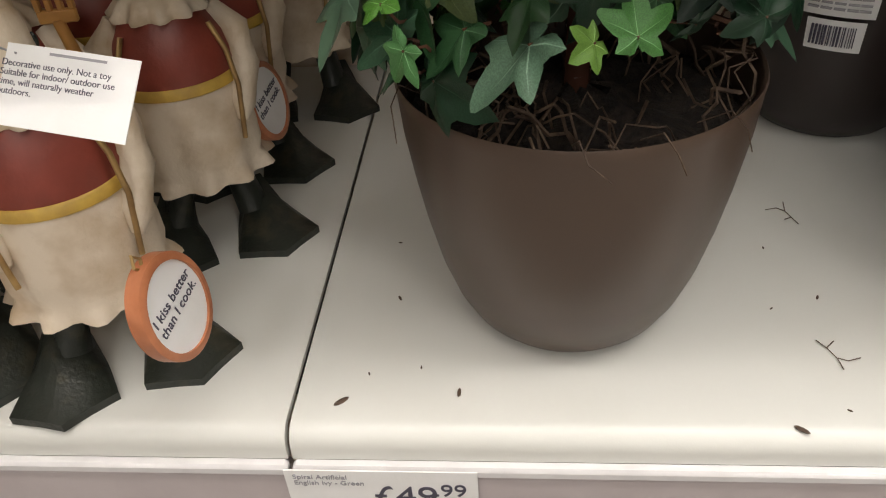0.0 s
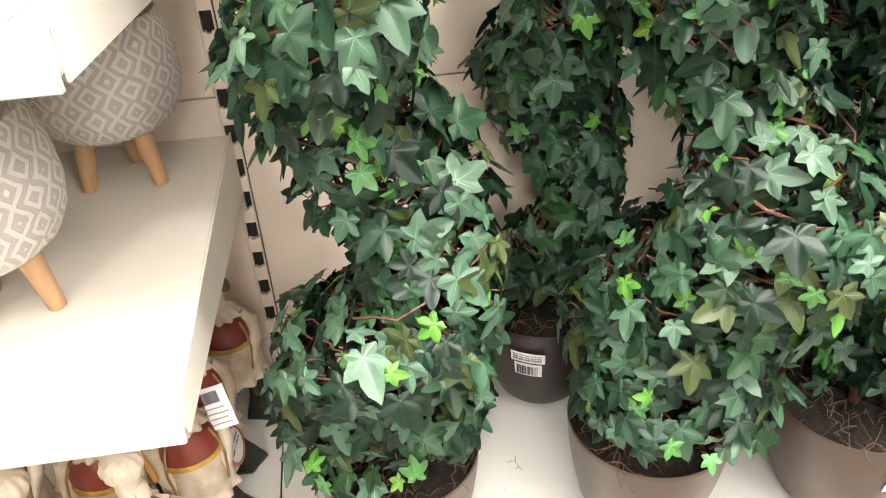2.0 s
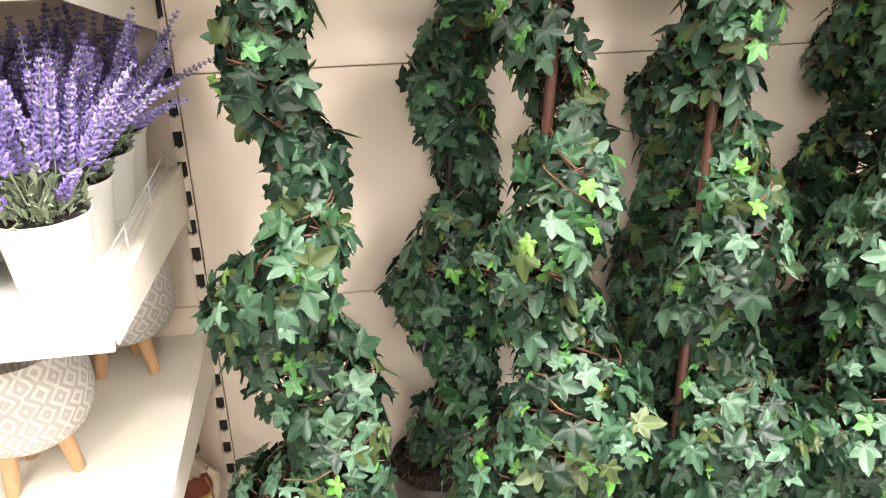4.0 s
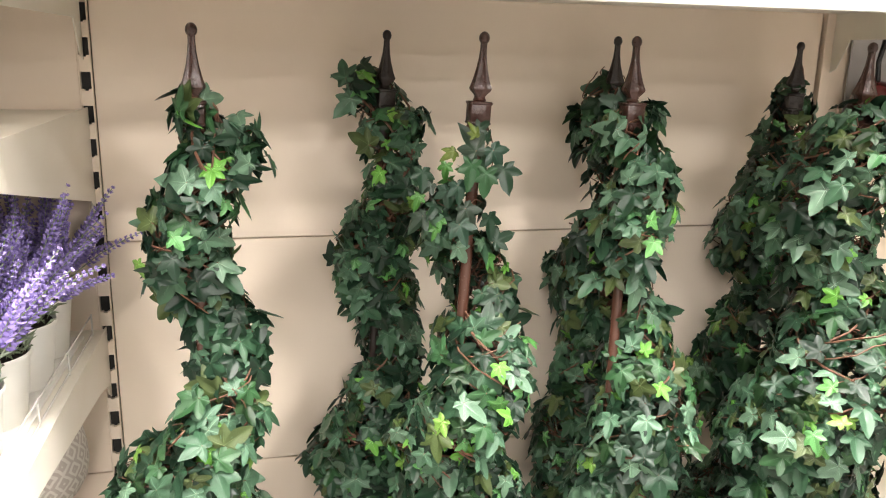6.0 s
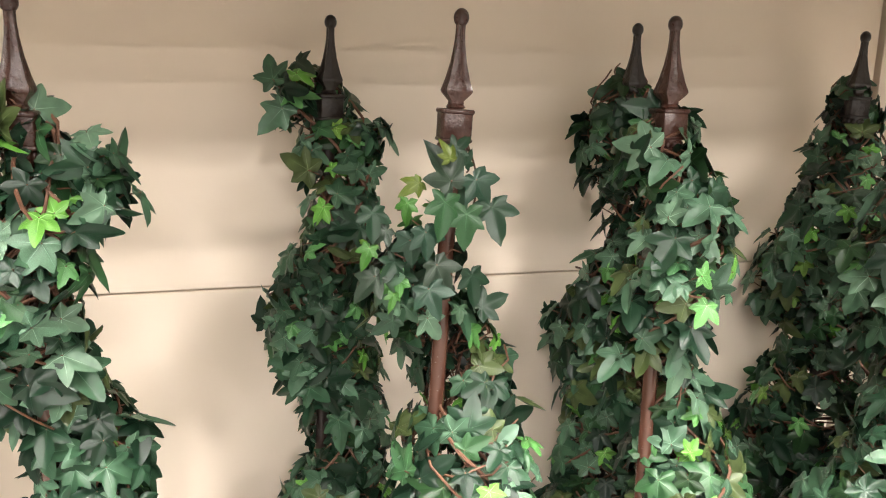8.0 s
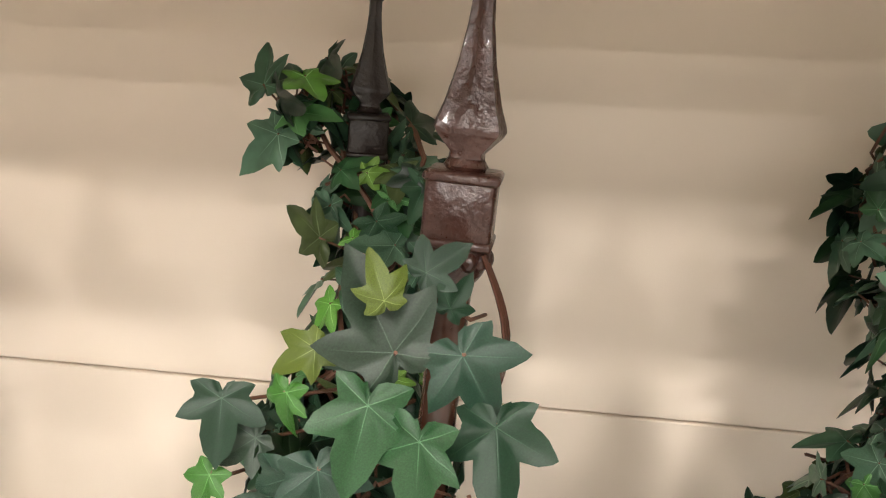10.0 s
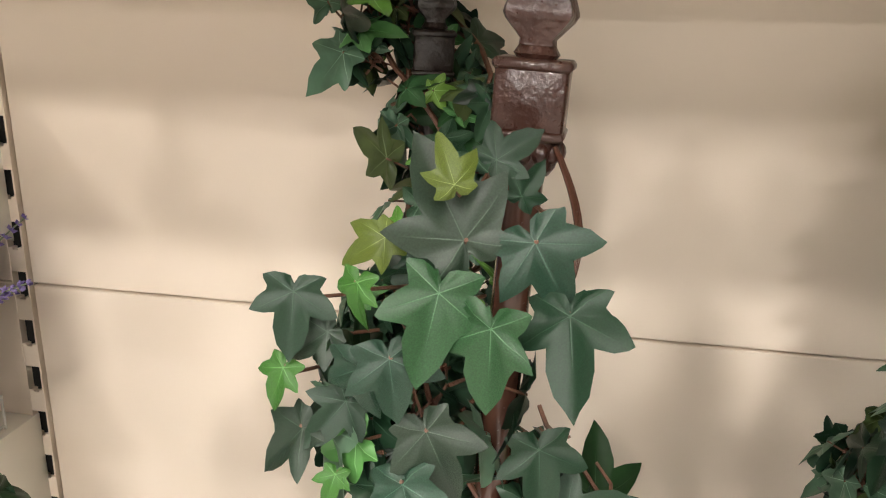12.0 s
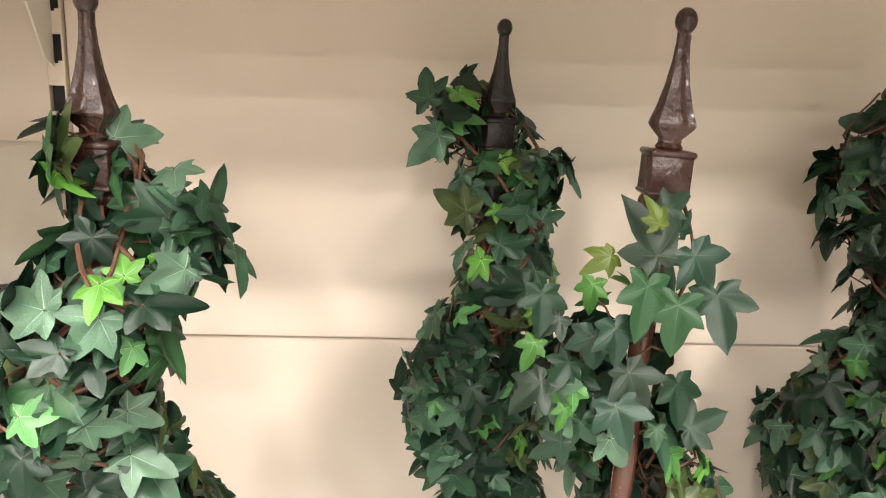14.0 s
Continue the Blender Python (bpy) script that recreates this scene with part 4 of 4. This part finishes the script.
def lavender(x, y, z, seed, label):
    rng = random.Random(seed)
    t = thing("lavender_pot", label, "potted lavender", pose(x, y, z, 0, 0, rng.uniform(0, 90)), "lavender pots")
    prof = [(0.0005, 0.0), (0.037, 0.0), (0.0385, 0.002), (0.0480, 0.082), (0.0500, 0.083), (0.0505, 0.0865), (0.0493, 0.0885), (0.0475, 0.087), (0.0460, 0.079), (0.0005, 0.076)]
    part("tin", Build().lathe(prof, n=40), WHITE_TIN, t, "white tapering tin pot", 50)
    part("soil", Build().lathe([(0.0005, 0.080), (0.0452, 0.080), (0.0452, 0.085), (0.02, 0.088), (0.0005, 0.089)], n=24), SOIL, t)
    leaf, stalk, bloom = Build(), Build(), Build()
    for i in range(430):
        a, ra = rng.uniform(0, 6.283), 0.045 * math.sqrt(rng.random())
        d = Vector((math.cos(a), math.sin(a), 0))
        p = d * ra + Vector((0, 0, 0.084 + 0.055 * rng.random() ** 1.3))
        ln, turn = rng.uniform(0.014, 0.034), a + rng.gauss(0, 0.9)
        d = Vector((math.cos(turn), math.sin(turn), 0))
        q = p + d * ln * rng.uniform(0.3, 0.9) + Vector((0, 0, ln * rng.uniform(0.1, 0.9)))
        s = Vector((-d.y, d.x, 0)) * rng.uniform(0.0020, 0.0042)
        m = p.lerp(q, 0.5) + Vector((0, 0, 0.003))
        leaf.add([p, m - s, q, m + s], [(0, 1, 2), (0, 2, 3)])
    for i in range(52):
        a, ra = rng.uniform(0, 6.283), 0.036 * math.sqrt(rng.random())
        d = Vector((math.cos(a), math.sin(a), 0))
        turn = a + rng.gauss(0, 0.7)
        e = Vector((math.cos(turn), math.sin(turn), 0))
        lean = rng.uniform(0.1, 0.75) * (ra / 0.036 + 0.4) + (0.7 if i % 6 == 0 else 0)
        p = d * ra + Vector((0, 0, 0.09))
        h = rng.uniform(0.075, 0.165) / math.sqrt(1 + lean * lean) * 1.1
        q = p + e * h * lean + Vector((0, 0, h))
        bend = p.lerp(q, 0.5) - e * h * lean * 0.16 + Vector((0, 0, 0.10 * h * lean))
        n = 22
        line = [p.lerp(bend, u).lerp(bend.lerp(q, u), u) for u in [j / n for j in range(n + 1)]]
        stalk.tube(line[::2], 0.0008, 4)
        start = rng.choice((7, 8, 9))
        for j in range(start, n + 1):
            c = line[j]
            w = (line[min(j + 1, n)] - line[max(j - 1, 0)]).normalized()
            sx = w.orthogonal().normalized()
            sy = w.cross(sx)
            r = 0.0098 * (1 - 0.60 * (j - start) / (n - start)) * rng.uniform(0.75, 1.2)
            for k in range(6):
                b = 2 * math.pi * (k + 0.5 * (j % 2)) / 6 + rng.uniform(-0.3, 0.3)
                o = sx * math.cos(b) + sy * math.sin(b)
                tip = c + o * r + w * r * rng.uniform(0.3, 0.9)
                s = w.cross(o) * 0.0022
                bloom.add([c, c + o * r * 0.6 - s, tip, c + o * r * 0.6 + s, c + o * r * 0.55 + w * 0.0035], [(0, 1, 4), (1, 2, 4), (2, 3, 4), (3, 0, 4)])
    tagged(part("foliage", leaf, LAV_GREEN, t, "grey-green narrow leaves", 0), kind="stuff")
    tagged(part("stalk_mass", stalk, LAV_GREEN, t, "thin green stalks"), kind="stuff")
    tagged(part("flower_mass", bloom, LAV_PURPLE, t, "purple lavender flower spikes", 0), kind="stuff")


k = 0
for x in (-0.078, -0.186, -0.296):
    for y in (0.026, 0.138, 0.250, 0.362):
        k += 1
        lavender(x + 0.004 * math.sin(k * 3), y, 0.9128, 40 + k, "purple artificial lavender in a white tin pot")


def divider():
    t = thing("shelf_divider", "pale wire divider along the lavender shelf", "shelf divider", pose(-0.024, 0, 0.908))
    for z in (0.004, 0.034):
        part("rail", Build().tube([(0, -0.034, z), (0, 0.2, z), (0, 0.44, z)], 0.0014, 8), WIRE, t)
    for i in range(4):
        y = -0.034 + 0.158 * i
        part("post", Build().tube([(0, y, 0.0), (0, y, 0.036)], 0.0014, 8), WIRE, t)


divider()


def duck(x, y, turn, label, squat=0.035):
    """A standing duck in a red waistcoat and cream apron, big black webbed feet."""
    b = Build()
    C, R, Y, K, BL, G = range(6)

    def oval(rx, ry, z, cx=0.0, cy=0.0, n=66, frill=0.0):
        if z < 0.2:
            rx, ry = rx * 1.15, ry * 1.1
        return [(cx + rx * (1 + frill * math.sin(i * 11 * math.pi * 2 / n)) * math.cos(2 * math.pi * i / n), cy + ry * (1 + frill * math.sin(i * 11 * math.pi * 2 / n)) * math.sin(2 * math.pi * i / n), z) for i in range(n)]

    # apron skirt, yellow waistband, red waistcoat, neck ruff, neck and head
    b.loft([oval(0.030, 0.026, 0.057), oval(0.044, 0.039, 0.055, frill=0.10), oval(0.0495, 0.0440, 0.057, frill=0.10), oval(0.0485, 0.0435, 0.063, frill=0.07), oval(0.0455, 0.0405, 0.068, frill=0.02), oval(0.0475, 0.0425, 0.076, frill=0.02), oval(0.047, 0.042, 0.090, frill=0.025), oval(0.0445, 0.0395, 0.110, frill=0.012), oval(0.0415, 0.037, 0.122)], C)
    b.loft([oval(0.041, 0.036, 0.1205), oval(0.0432, 0.0385, 0.122), oval(0.0428, 0.038, 0.128), oval(0.041, 0.036, 0.1295)], Y)
    b.loft([oval(0.041, 0.0365, 0.129), oval(0.0415, 0.037, 0.138), oval(0.037, 0.033, 0.160), oval(0.028, 0.025, 0.178), oval(0.022, 0.020, 0.186)], R)
    b.loft([oval(0.020, 0.019, 0.183), oval(0.030, 0.028, 0.180, frill=0.12), oval(0.031, 0.029, 0.184, frill=0.12), oval(0.025, 0.023, 0.194, frill=0.05), oval(0.018, 0.017, 0.200)], C)
    b.loft([oval(0.017, 0.016, 0.196), oval(0.0150, 0.0145, 0.215), oval(0.0140, 0.0135, 0.235), oval(0.0155, 0.0160, 0.250, 0, -0.002), oval(0.0185, 0.0200, 0.262, 0, -0.004), oval(0.0165, 0.018, 0.276, 0, -0.003), oval(0.008, 0.009, 0.283, 0, -0.002)], C)
    # bonnet
    b.loft([oval(0.0172, 0.0172, 0.272, 0, 0.001), oval(0.0178, 0.0178, 0.276, 0, 0.001), oval(0.0170, 0.0170, 0.283, 0, 0.001), oval(0.0215, 0.0215, 0.286, 0, 0.002, frill=0.03), oval(0.0258, 0.0258, 0.292, 0, 0.002, frill=0.05), oval(0.0262, 0.0262, 0.299, 0, 0.002, frill=0.05), oval(0.0215, 0.0215, 0.307, 0, 0.002, frill=0.05), oval(0.010, 0.010, 0.311, 0, 0.002)], C)
    # bill and eyes
    b.ball((0, -0.030, 0.260), (0.0115, 0.019, 0.0055), 16, 8, BL, pose(0, 0, 0, 12, 0, 0))
    for s in (-1, 1):
        b.ball((s * 0.0165, -0.012, 0.267), (0.0022, 0.0026, 0.0026), 8, 6, K)
        # wings folded forward, with a gilt cord down the apron
        b.tube([(s * 0.034, 0.004, 0.176), (s * 0.050, 0.0, 0.155), (s * 0.052, -0.012, 0.128), (s * 0.044, -0.030, 0.108), (s * 0.040, -0.036, 0.098)], [0.009, 0.0135, 0.0125, 0.0095, 0.004], 12, C)
        b.tube([(s * 0.032, -0.022, 0.172), (s * 0.040, -0.030, 0.150), (s * 0.043, -0.0345, 0.122), (s * 0.040, -0.0400, 0.100), (s * 0.0385, -0.0415, 0.088)], 0.0021, 8, G)
        # legs and feet
        b.tube([(s * 0.021, 0.004, 0.064), (s * 0.023, 0.002, 0.035), (s * 0.026, -0.004, 0.016)], [0.012, 0.0105, 0.0115], 14, K)
        f = pose(s * 0.031, 0.004, 0, 0, 0, s * 8) @ Matrix.Diagonal((1.12, 1.12, 1.1, 1))
        toe = [(-0.010, 0.014), (0.010, 0.014), (0.020, -0.012), (0.0265, -0.036), (0.012, -0.043), (0, -0.050), (-0.012, -0.043), (-0.0265, -0.036), (-0.020, -0.012)]
        low = [f @ Vector((p, q, 0.0)) for p, q in toe]
        lip = [f @ Vector((p, q, 0.005)) for p, q in toe]
        ridge = (0.026, 0.026, 0.012, 0.007, 0.0045, 0.009, 0.0045, 0.007, 0.012)
        high = [f @ Vector((p * 0.62, q * 0.62 + 0.0, h + 0.003)) for (p, q), h in zip(toe, ridge)]
        b.loft([low, lip, high, [f @ Vector((p * 0.2, q * 0.2 + 0.002, 0.024)) for p, q in toe]], K)
    # tail
    b.ball((0, 0.046, 0.092), (0.014, 0.020, 0.012), 14, 8, C, pose(0, 0, 0, 30, 0, 0))
    # the head looks aside; squat ducks have a shorter neck
    aside = pose(0, 0, 0, 0, 0, 38)
    for i, p in enumerate(b.v):
        if p[2] > 0.2045:
            w = min(1, (p[2] - 0.2045) / 0.04)
            q = Vector((p[0], p[1], p[2] - squat * w))
            b.v[i] = tuple(q.lerp(aside @ q, w))
    # short waistcoats under long necks
    for i, p in enumerate(b.v):
        z = p[2]
        if z > 0.128:
            z = 0.128 + (z - 0.128) * 0.75 if z < 0.2045 else z - 0.019 + min(1, (z - 0.2045) / 0.03) * 0.019
        slim = 1.0 - 0.20 * min(1, max(0, (p[2] - 0.03) / 0.03))
        b.v[i] = (p[0] * slim, p[1] * slim, z)
    t = solid("duck_ornament", b, [DUCK_CREAM, DUCK_RED, DUCK_YELLOW, DUCK_BLACK, DUCK_BILL, GOLD], label, "duck ornament", "duck ornaments", smooth=55)
    t.matrix_basis = pose(x, y, DECK_Z, 0, 0, turn)
    return t


DUCKS = [(-0.114, 0.064, 27), (-0.089, 0.188, 23), (-0.093, 0.284, 20), (-0.064, 0.392, 6), (-0.222, 0.058, 12), (-0.185, 0.170, 0), (-0.180, 0.275, 8), (-0.190, 0.375, -5), (-0.345, 0.070, 4), (-0.310, 0.190, 10)]
for i, (x, y, turn) in enumerate(DUCKS):
    duck(x, y, turn, "painted duck ornament in red waistcoat and cream apron", 0.055 if i in (0, 4) else 0.026)


def plaque(x, y, z, m_turn, label):
    """A round copper-rimmed sign on a loop, with its motto."""
    t = thing("hanging_sign", label, "sign", pose(x, y, z) @ m_turn, "duck signs")
    ring = [(0.0185, 0.0), (0.0195, 0.001), (0.0195, 0.009), (0.0185, 0.010), (0.0165, 0.010), (0.0165, 0.0085), (0.0005, 0.0085)]
    sq = Matrix.Diagonal((1.28, 1.48, 1, 1))
    part("rim", Build().lathe(ring[:5] + [(0.0165, 0.0082)], n=40, m=sq), COPPER, t, "copper-painted rim", 50)
    part("face", Build().lathe([(0.0005, 0.0080), (0.0167, 0.0080), (0.0167, 0.0086), (0.0005, 0.0086)], n=40, m=sq), PAPER, t, "white sign face", 50)
    part("loop", Build().tube([(0, 0.026, 0.005), (0.003, 0.031, 0.005), (0, 0.036, 0.005), (-0.003, 0.031, 0.005), (0, 0.026, 0.005)], 0.0009, 6), GOLD, t)
    words("motto", "I kiss better\nthan I cook.", 0.0074, INK, t, pose(0, 0.004, 0.0089, 0, 0, 0), "CENTER")


SIGN = pose(0, 0, 0, 90, 0, 0)
TURNED = pose(0, 0, 0, 0, 0, 80) @ pose(0, 0, 0, 80, 0, 0) @ pose(0, 0, 0, 0, 0, 10)
for x, y, z in ((-0.044, 0.004, 0.290), (-0.053, 0.222, 0.286), (-0.170, 0.004, 0.280)):
    plaque(x, y, z, TURNED, "round copper-rimmed duck sign with a motto")


def tag(m, w, h, lines, barcode, label, text="", neck=None):
    """A white swing tag with rows of small print."""
    t = thing("swing_tag", label, "price tag", m, "duck tags")
    n, rows = 8, []
    card = Build()
    for i in range(n + 1):
        x = -w / 2 + w * i / n
        z = (0.0012 if text else 0.004) * math.sin(i / n * 2.6)
        rows.append(((x, -h / 2, z), (x, h / 2, z), (x, h / 2, z + 0.0005), (x, -h / 2, z + 0.0005)))
    card.loft([list(r) for r in rows])
    part("card", card, PAPER, t, smooth=50)
    if neck:
        eye = Vector((-w * 0.42, h * 0.38, 0.001))
        far = m.inverted() @ Vector(neck)
        part("string", Build().tube([eye, eye.lerp(far, 0.5) + Vector((0, -0.004, 0)), far], 0.0005, 5), GREY_INK, t, "thin tag string")
    if text:
        words("print", text, h * 0.112, INK, t, pose(-w * 0.45, h * 0.20, 0.0052), depth=0.0001)
        lines = 1
    p = Build()
    for i in range(lines):
        y = h / 2 - h * (i + 1.0) / (lines + 1) if not text else h * 0.40
        z = 0.0046
        if barcode and y > h * 0.1:
            continue
        p.box(-w * (0.12 if text else 0.42), w * (0.30 if i % 2 or text else 0.40), y - h * 0.016, y + h * 0.016, z, z + 0.0002, 0)
    part("small_print", p, GREY_INK, t, "rows of unreadable print")
    if barcode:
        q, x = Build(), -w * 0.40
        r = random.Random(3)
        while x < w * 0.2:
            bw = r.choice((0.0005, 0.0009, 0.0013))
            q.box(x, x + bw, h * 0.12, h * 0.40, 0.0046, 0.0048, 0)
            x += bw + r.choice((0.0005, 0.0009))
        tagged(part("barcode", q, INK, t), kind="stuff")


tag(pose(-0.044, -0.006, 0.408, 48, 6, -9), 0.056, 0.032, 6, False, "white curled swing tag hung on a duck", "Decorative use only. Not a toy\nSuitable for indoor/ outdoor use\ntime, will naturally weather\noutdoors.", (-0.118, 0.062, 0.412))
tag(pose(-0.029, 0.142, 0.430, 66, -24, -14), 0.034, 0.048, 7, True, "white barcoded swing tag hung on a duck", "", (-0.093, 0.182, 0.415))


def spatula(x, y, z, turn):
    t = thing("wooden_spatula", "small golden wooden spatula held by a duck", "spatula", pose(x, y, z, 0, 0, turn))
    part("handle", Build().tube([(0.004, 0, 0), (0, 0, 0.03), (-0.004, 0, 0.058)], [0.0045, 0.004, 0.0035], 10), SPATULA, t)
    blade = part("blade", Build().box(-0.014, 0.008, -0.002, 0.002, 0.056, 0.064, 0.001), SPATULA, t)
    part("tip", Build().box(-0.014, 0.008, -0.002, 0.002, 0.082, 0.088, 0.001), SPATULA, blade)
    for i in range(4):
        part("slat", Build().box(-0.014 + i * 0.0062, -0.0106 + i * 0.0062, -0.002, 0.002, 0.0635, 0.0825, 0.0006), SPATULA, blade)


spatula(-0.128, 0.150, 0.320, 10)
spatula(-0.165, 0.030, 0.300, 10)
solid("display_tray", Build().box(-0.40, -0.034, -0.036, 0.43, 0.9085, 0.9125, 0.001).box(-0.40, -0.034, -0.038, -0.035, 0.9085, 0.922, 0.0008), WHITE_TIN, "shallow white card tray under the lavender pots", "tray")


# ---- labels ----
def pot_label(row_base, angle, z, label):
    """Two white stickers one above the other on a pot's side."""
    t = thing("pot_sticker", label, "sticker", pose(row_base[0], row_base[1], DECK_Z + z, 0, 0, angle), "pot stickers")
    r0 = 0.0905

    def curve(w, z0, z1, r):
        b, n, lo, hi = Build(), 8, [], []
        for i in range(n + 1):
            a = (i / n - 0.5) * w / r0 - math.pi / 2
            q = r + (z0 + z1) * 0.07
            lo.append(((r + z0 * 0.14) * math.cos(a), (r + z0 * 0.14) * math.sin(a), z0))
            hi.append(((r + z1 * 0.14) * math.cos(a), (r + z1 * 0.14) * math.sin(a), z1))
        b.add(lo + hi, [(i, i + 1, n + 2 + i, n + 1 + i) for i in range(n)])
        inn = [(p[0] * 0.992, p[1] * 0.992, p[2]) for p in lo + hi]
        b.add(inn, [(i, n + 1 + i, n + 2 + i, i + 1) for i in range(n)])
        return b
    part("print_sticker", curve(0.046, 0.004, 0.022, r0 + 0.0012), PAPER, t)
    part("barcode_sticker", curve(0.038, -0.022, 0.001, r0 + 0.0012), PAPER, t)
    bars, r, a = Build(), random.Random(5), -0.16
    while a < 0.15:
        w = r.choice((0.006, 0.010, 0.015))
        c = Matrix.Rotation(a, 4, "Z")
        bars.box(-w * 0.045, w * 0.045, -(r0 + 0.0024), -(r0 + 0.0008), -0.017, -0.003, 0, 0, c)
        a += w + r.choice((0.008, 0.012))
    part("bars", bars, INK, t)
    small = Build()
    for zz in (0.018, 0.014, 0.010):
        for a in (-0.18, -0.09, 0.0, 0.09, 0.17):
            small.box(-0.0036, 0.0036, -(r0 + 0.0048), -(r0 + 0.0018), zz - 0.0006, zz + 0.0006, 0, 0, Matrix.Rotation(a, 4, "Z"))
    part("small_print", small, GREY_INK, t)


pot_label((0.388, 0.352), -27, 0.110, "two white stickers with a barcode on a brown pot coloured as shaded")
pot_label((0.700, 0.096), 8, 0.112, "two white stickers with a barcode on a brown pot")


def price_ticket():
    t = thing("price_ticket", "white shelf-edge ticket with a large dark price", "price ticket", pose(0.050, -0.0068, DECK_Z - 0.0535))
    part("card", Build().box(-0.0535, 0.0535, -0.0008, 0.0, -0.033, 0.033, 0), PAPER, t)
    words("product_name", "Spiral Artificial\nEnglish Ivy - Green", 0.0052, GREY_INK, t, pose(-0.049, -0.0011, 0.0262, 90, 0, 0))
    words("price", "£49", 0.0245, INK, t, pose(-0.006, -0.0011, 0.0035, 90, 0, 0))
    words("pence", ".99", 0.0150, INK, t, pose(0.0292, -0.0011, 0.0122, 90, 0, 0))


price_ticket()


def cherries(x, y, z, r, turn, label):
    t = thing("cherry_ornament", label, "ornament", pose(x, y, z, 0, 0, turn), "cherry ornaments")
    part("fruit", Build().ball((0, 0, r), (r, r, r * 0.96), 32, 18), CHERRY, t, "glossy dark red ball")
    part("stem", Build().tube([(0, 0, 2 * r - 0.006), (-0.004, 0, 2 * r + 0.03), (0.004, 0.0, 2 * r + 0.07), (0.02, 0, 2 * r + 0.11)], [0.005, 0.0045, 0.005, 0.006], 12), STEM_BLACK, t, "curved black stem")


cherries(1.322, 0.412, 1.238, 0.043, 0, "glossy red cherry ornament with a black stem")
cherries(1.408, 0.405, 1.238, 0.044, 40, "glossy red cherry ornament with a black stem")
cherries(1.500, 0.400, 1.238, 0.044, -30, "glossy red cherry ornament with a black stem")
solid("backing_card", Build().box(1.30, 1.80, 0.461, 0.466, 1.240, 1.42, 0.001), CARD_GREY, "plain grey card standing behind the cherries", "display card")


def debris():
    rng = random.Random(21)
    for x, y in ((0.302, 0.203), (0.318, 0.058)):
        b = Build()
        p = Vector((0, 0, 0.0012))
        pts = [p + Vector((0.006 * math.sin(i * 1.1), -0.006 * i, 0.0004 * (i % 2))) for i in range(5)]
        b.tube(pts, 0.0003, 5)
        b.tube([pts[2], pts[2] + Vector((0.009, 0.004, 0.001))], 0.00035, 5)
        b.tube([pts[3], pts[3] + Vector((-0.006, 0.003, 0.001))], 0.00035, 5)
        o = solid("dry_twig", b, MOSS_ROOT, "tiny dark dry twig lying on the shelf", "twig", "fallen bits")
        o.matrix_basis = pose(x, y, DECK_Z, 0, 0, rng.uniform(0, 360))
    for x, y, s in ((0.051, 0.111, 0.0035), (0.093, 0.031, 0.0045), (0.027, 0.024, 0.007), (0.272, 0.007, 0.006), (0.30, 0.02, 0.002), (0.07, 0.05, 0.002), (0.29, 0.16, 0.002), (0.28, 0.1, 0.002), (0.045, 0.17, 0.002), (0.31, 0.11, 0.003), (0.04, 0.045, 0.002)):
        b = Build().ball((0, 0, 0.0006), (s * 0.75, s * 0.26, 0.0006), 8, 5)
        o = solid("leaf_crumb", b, MOSS_ROOT, "small brown crumb lying on the white shelf", "crumb", "fallen bits")
        o.matrix_basis = pose(x, y, DECK_Z, 0, 0, rng.uniform(0, 180))


debris()

# ---- the leaves, last ----
for (t, places), row in made:
    hang_leaves(t, places, 300)
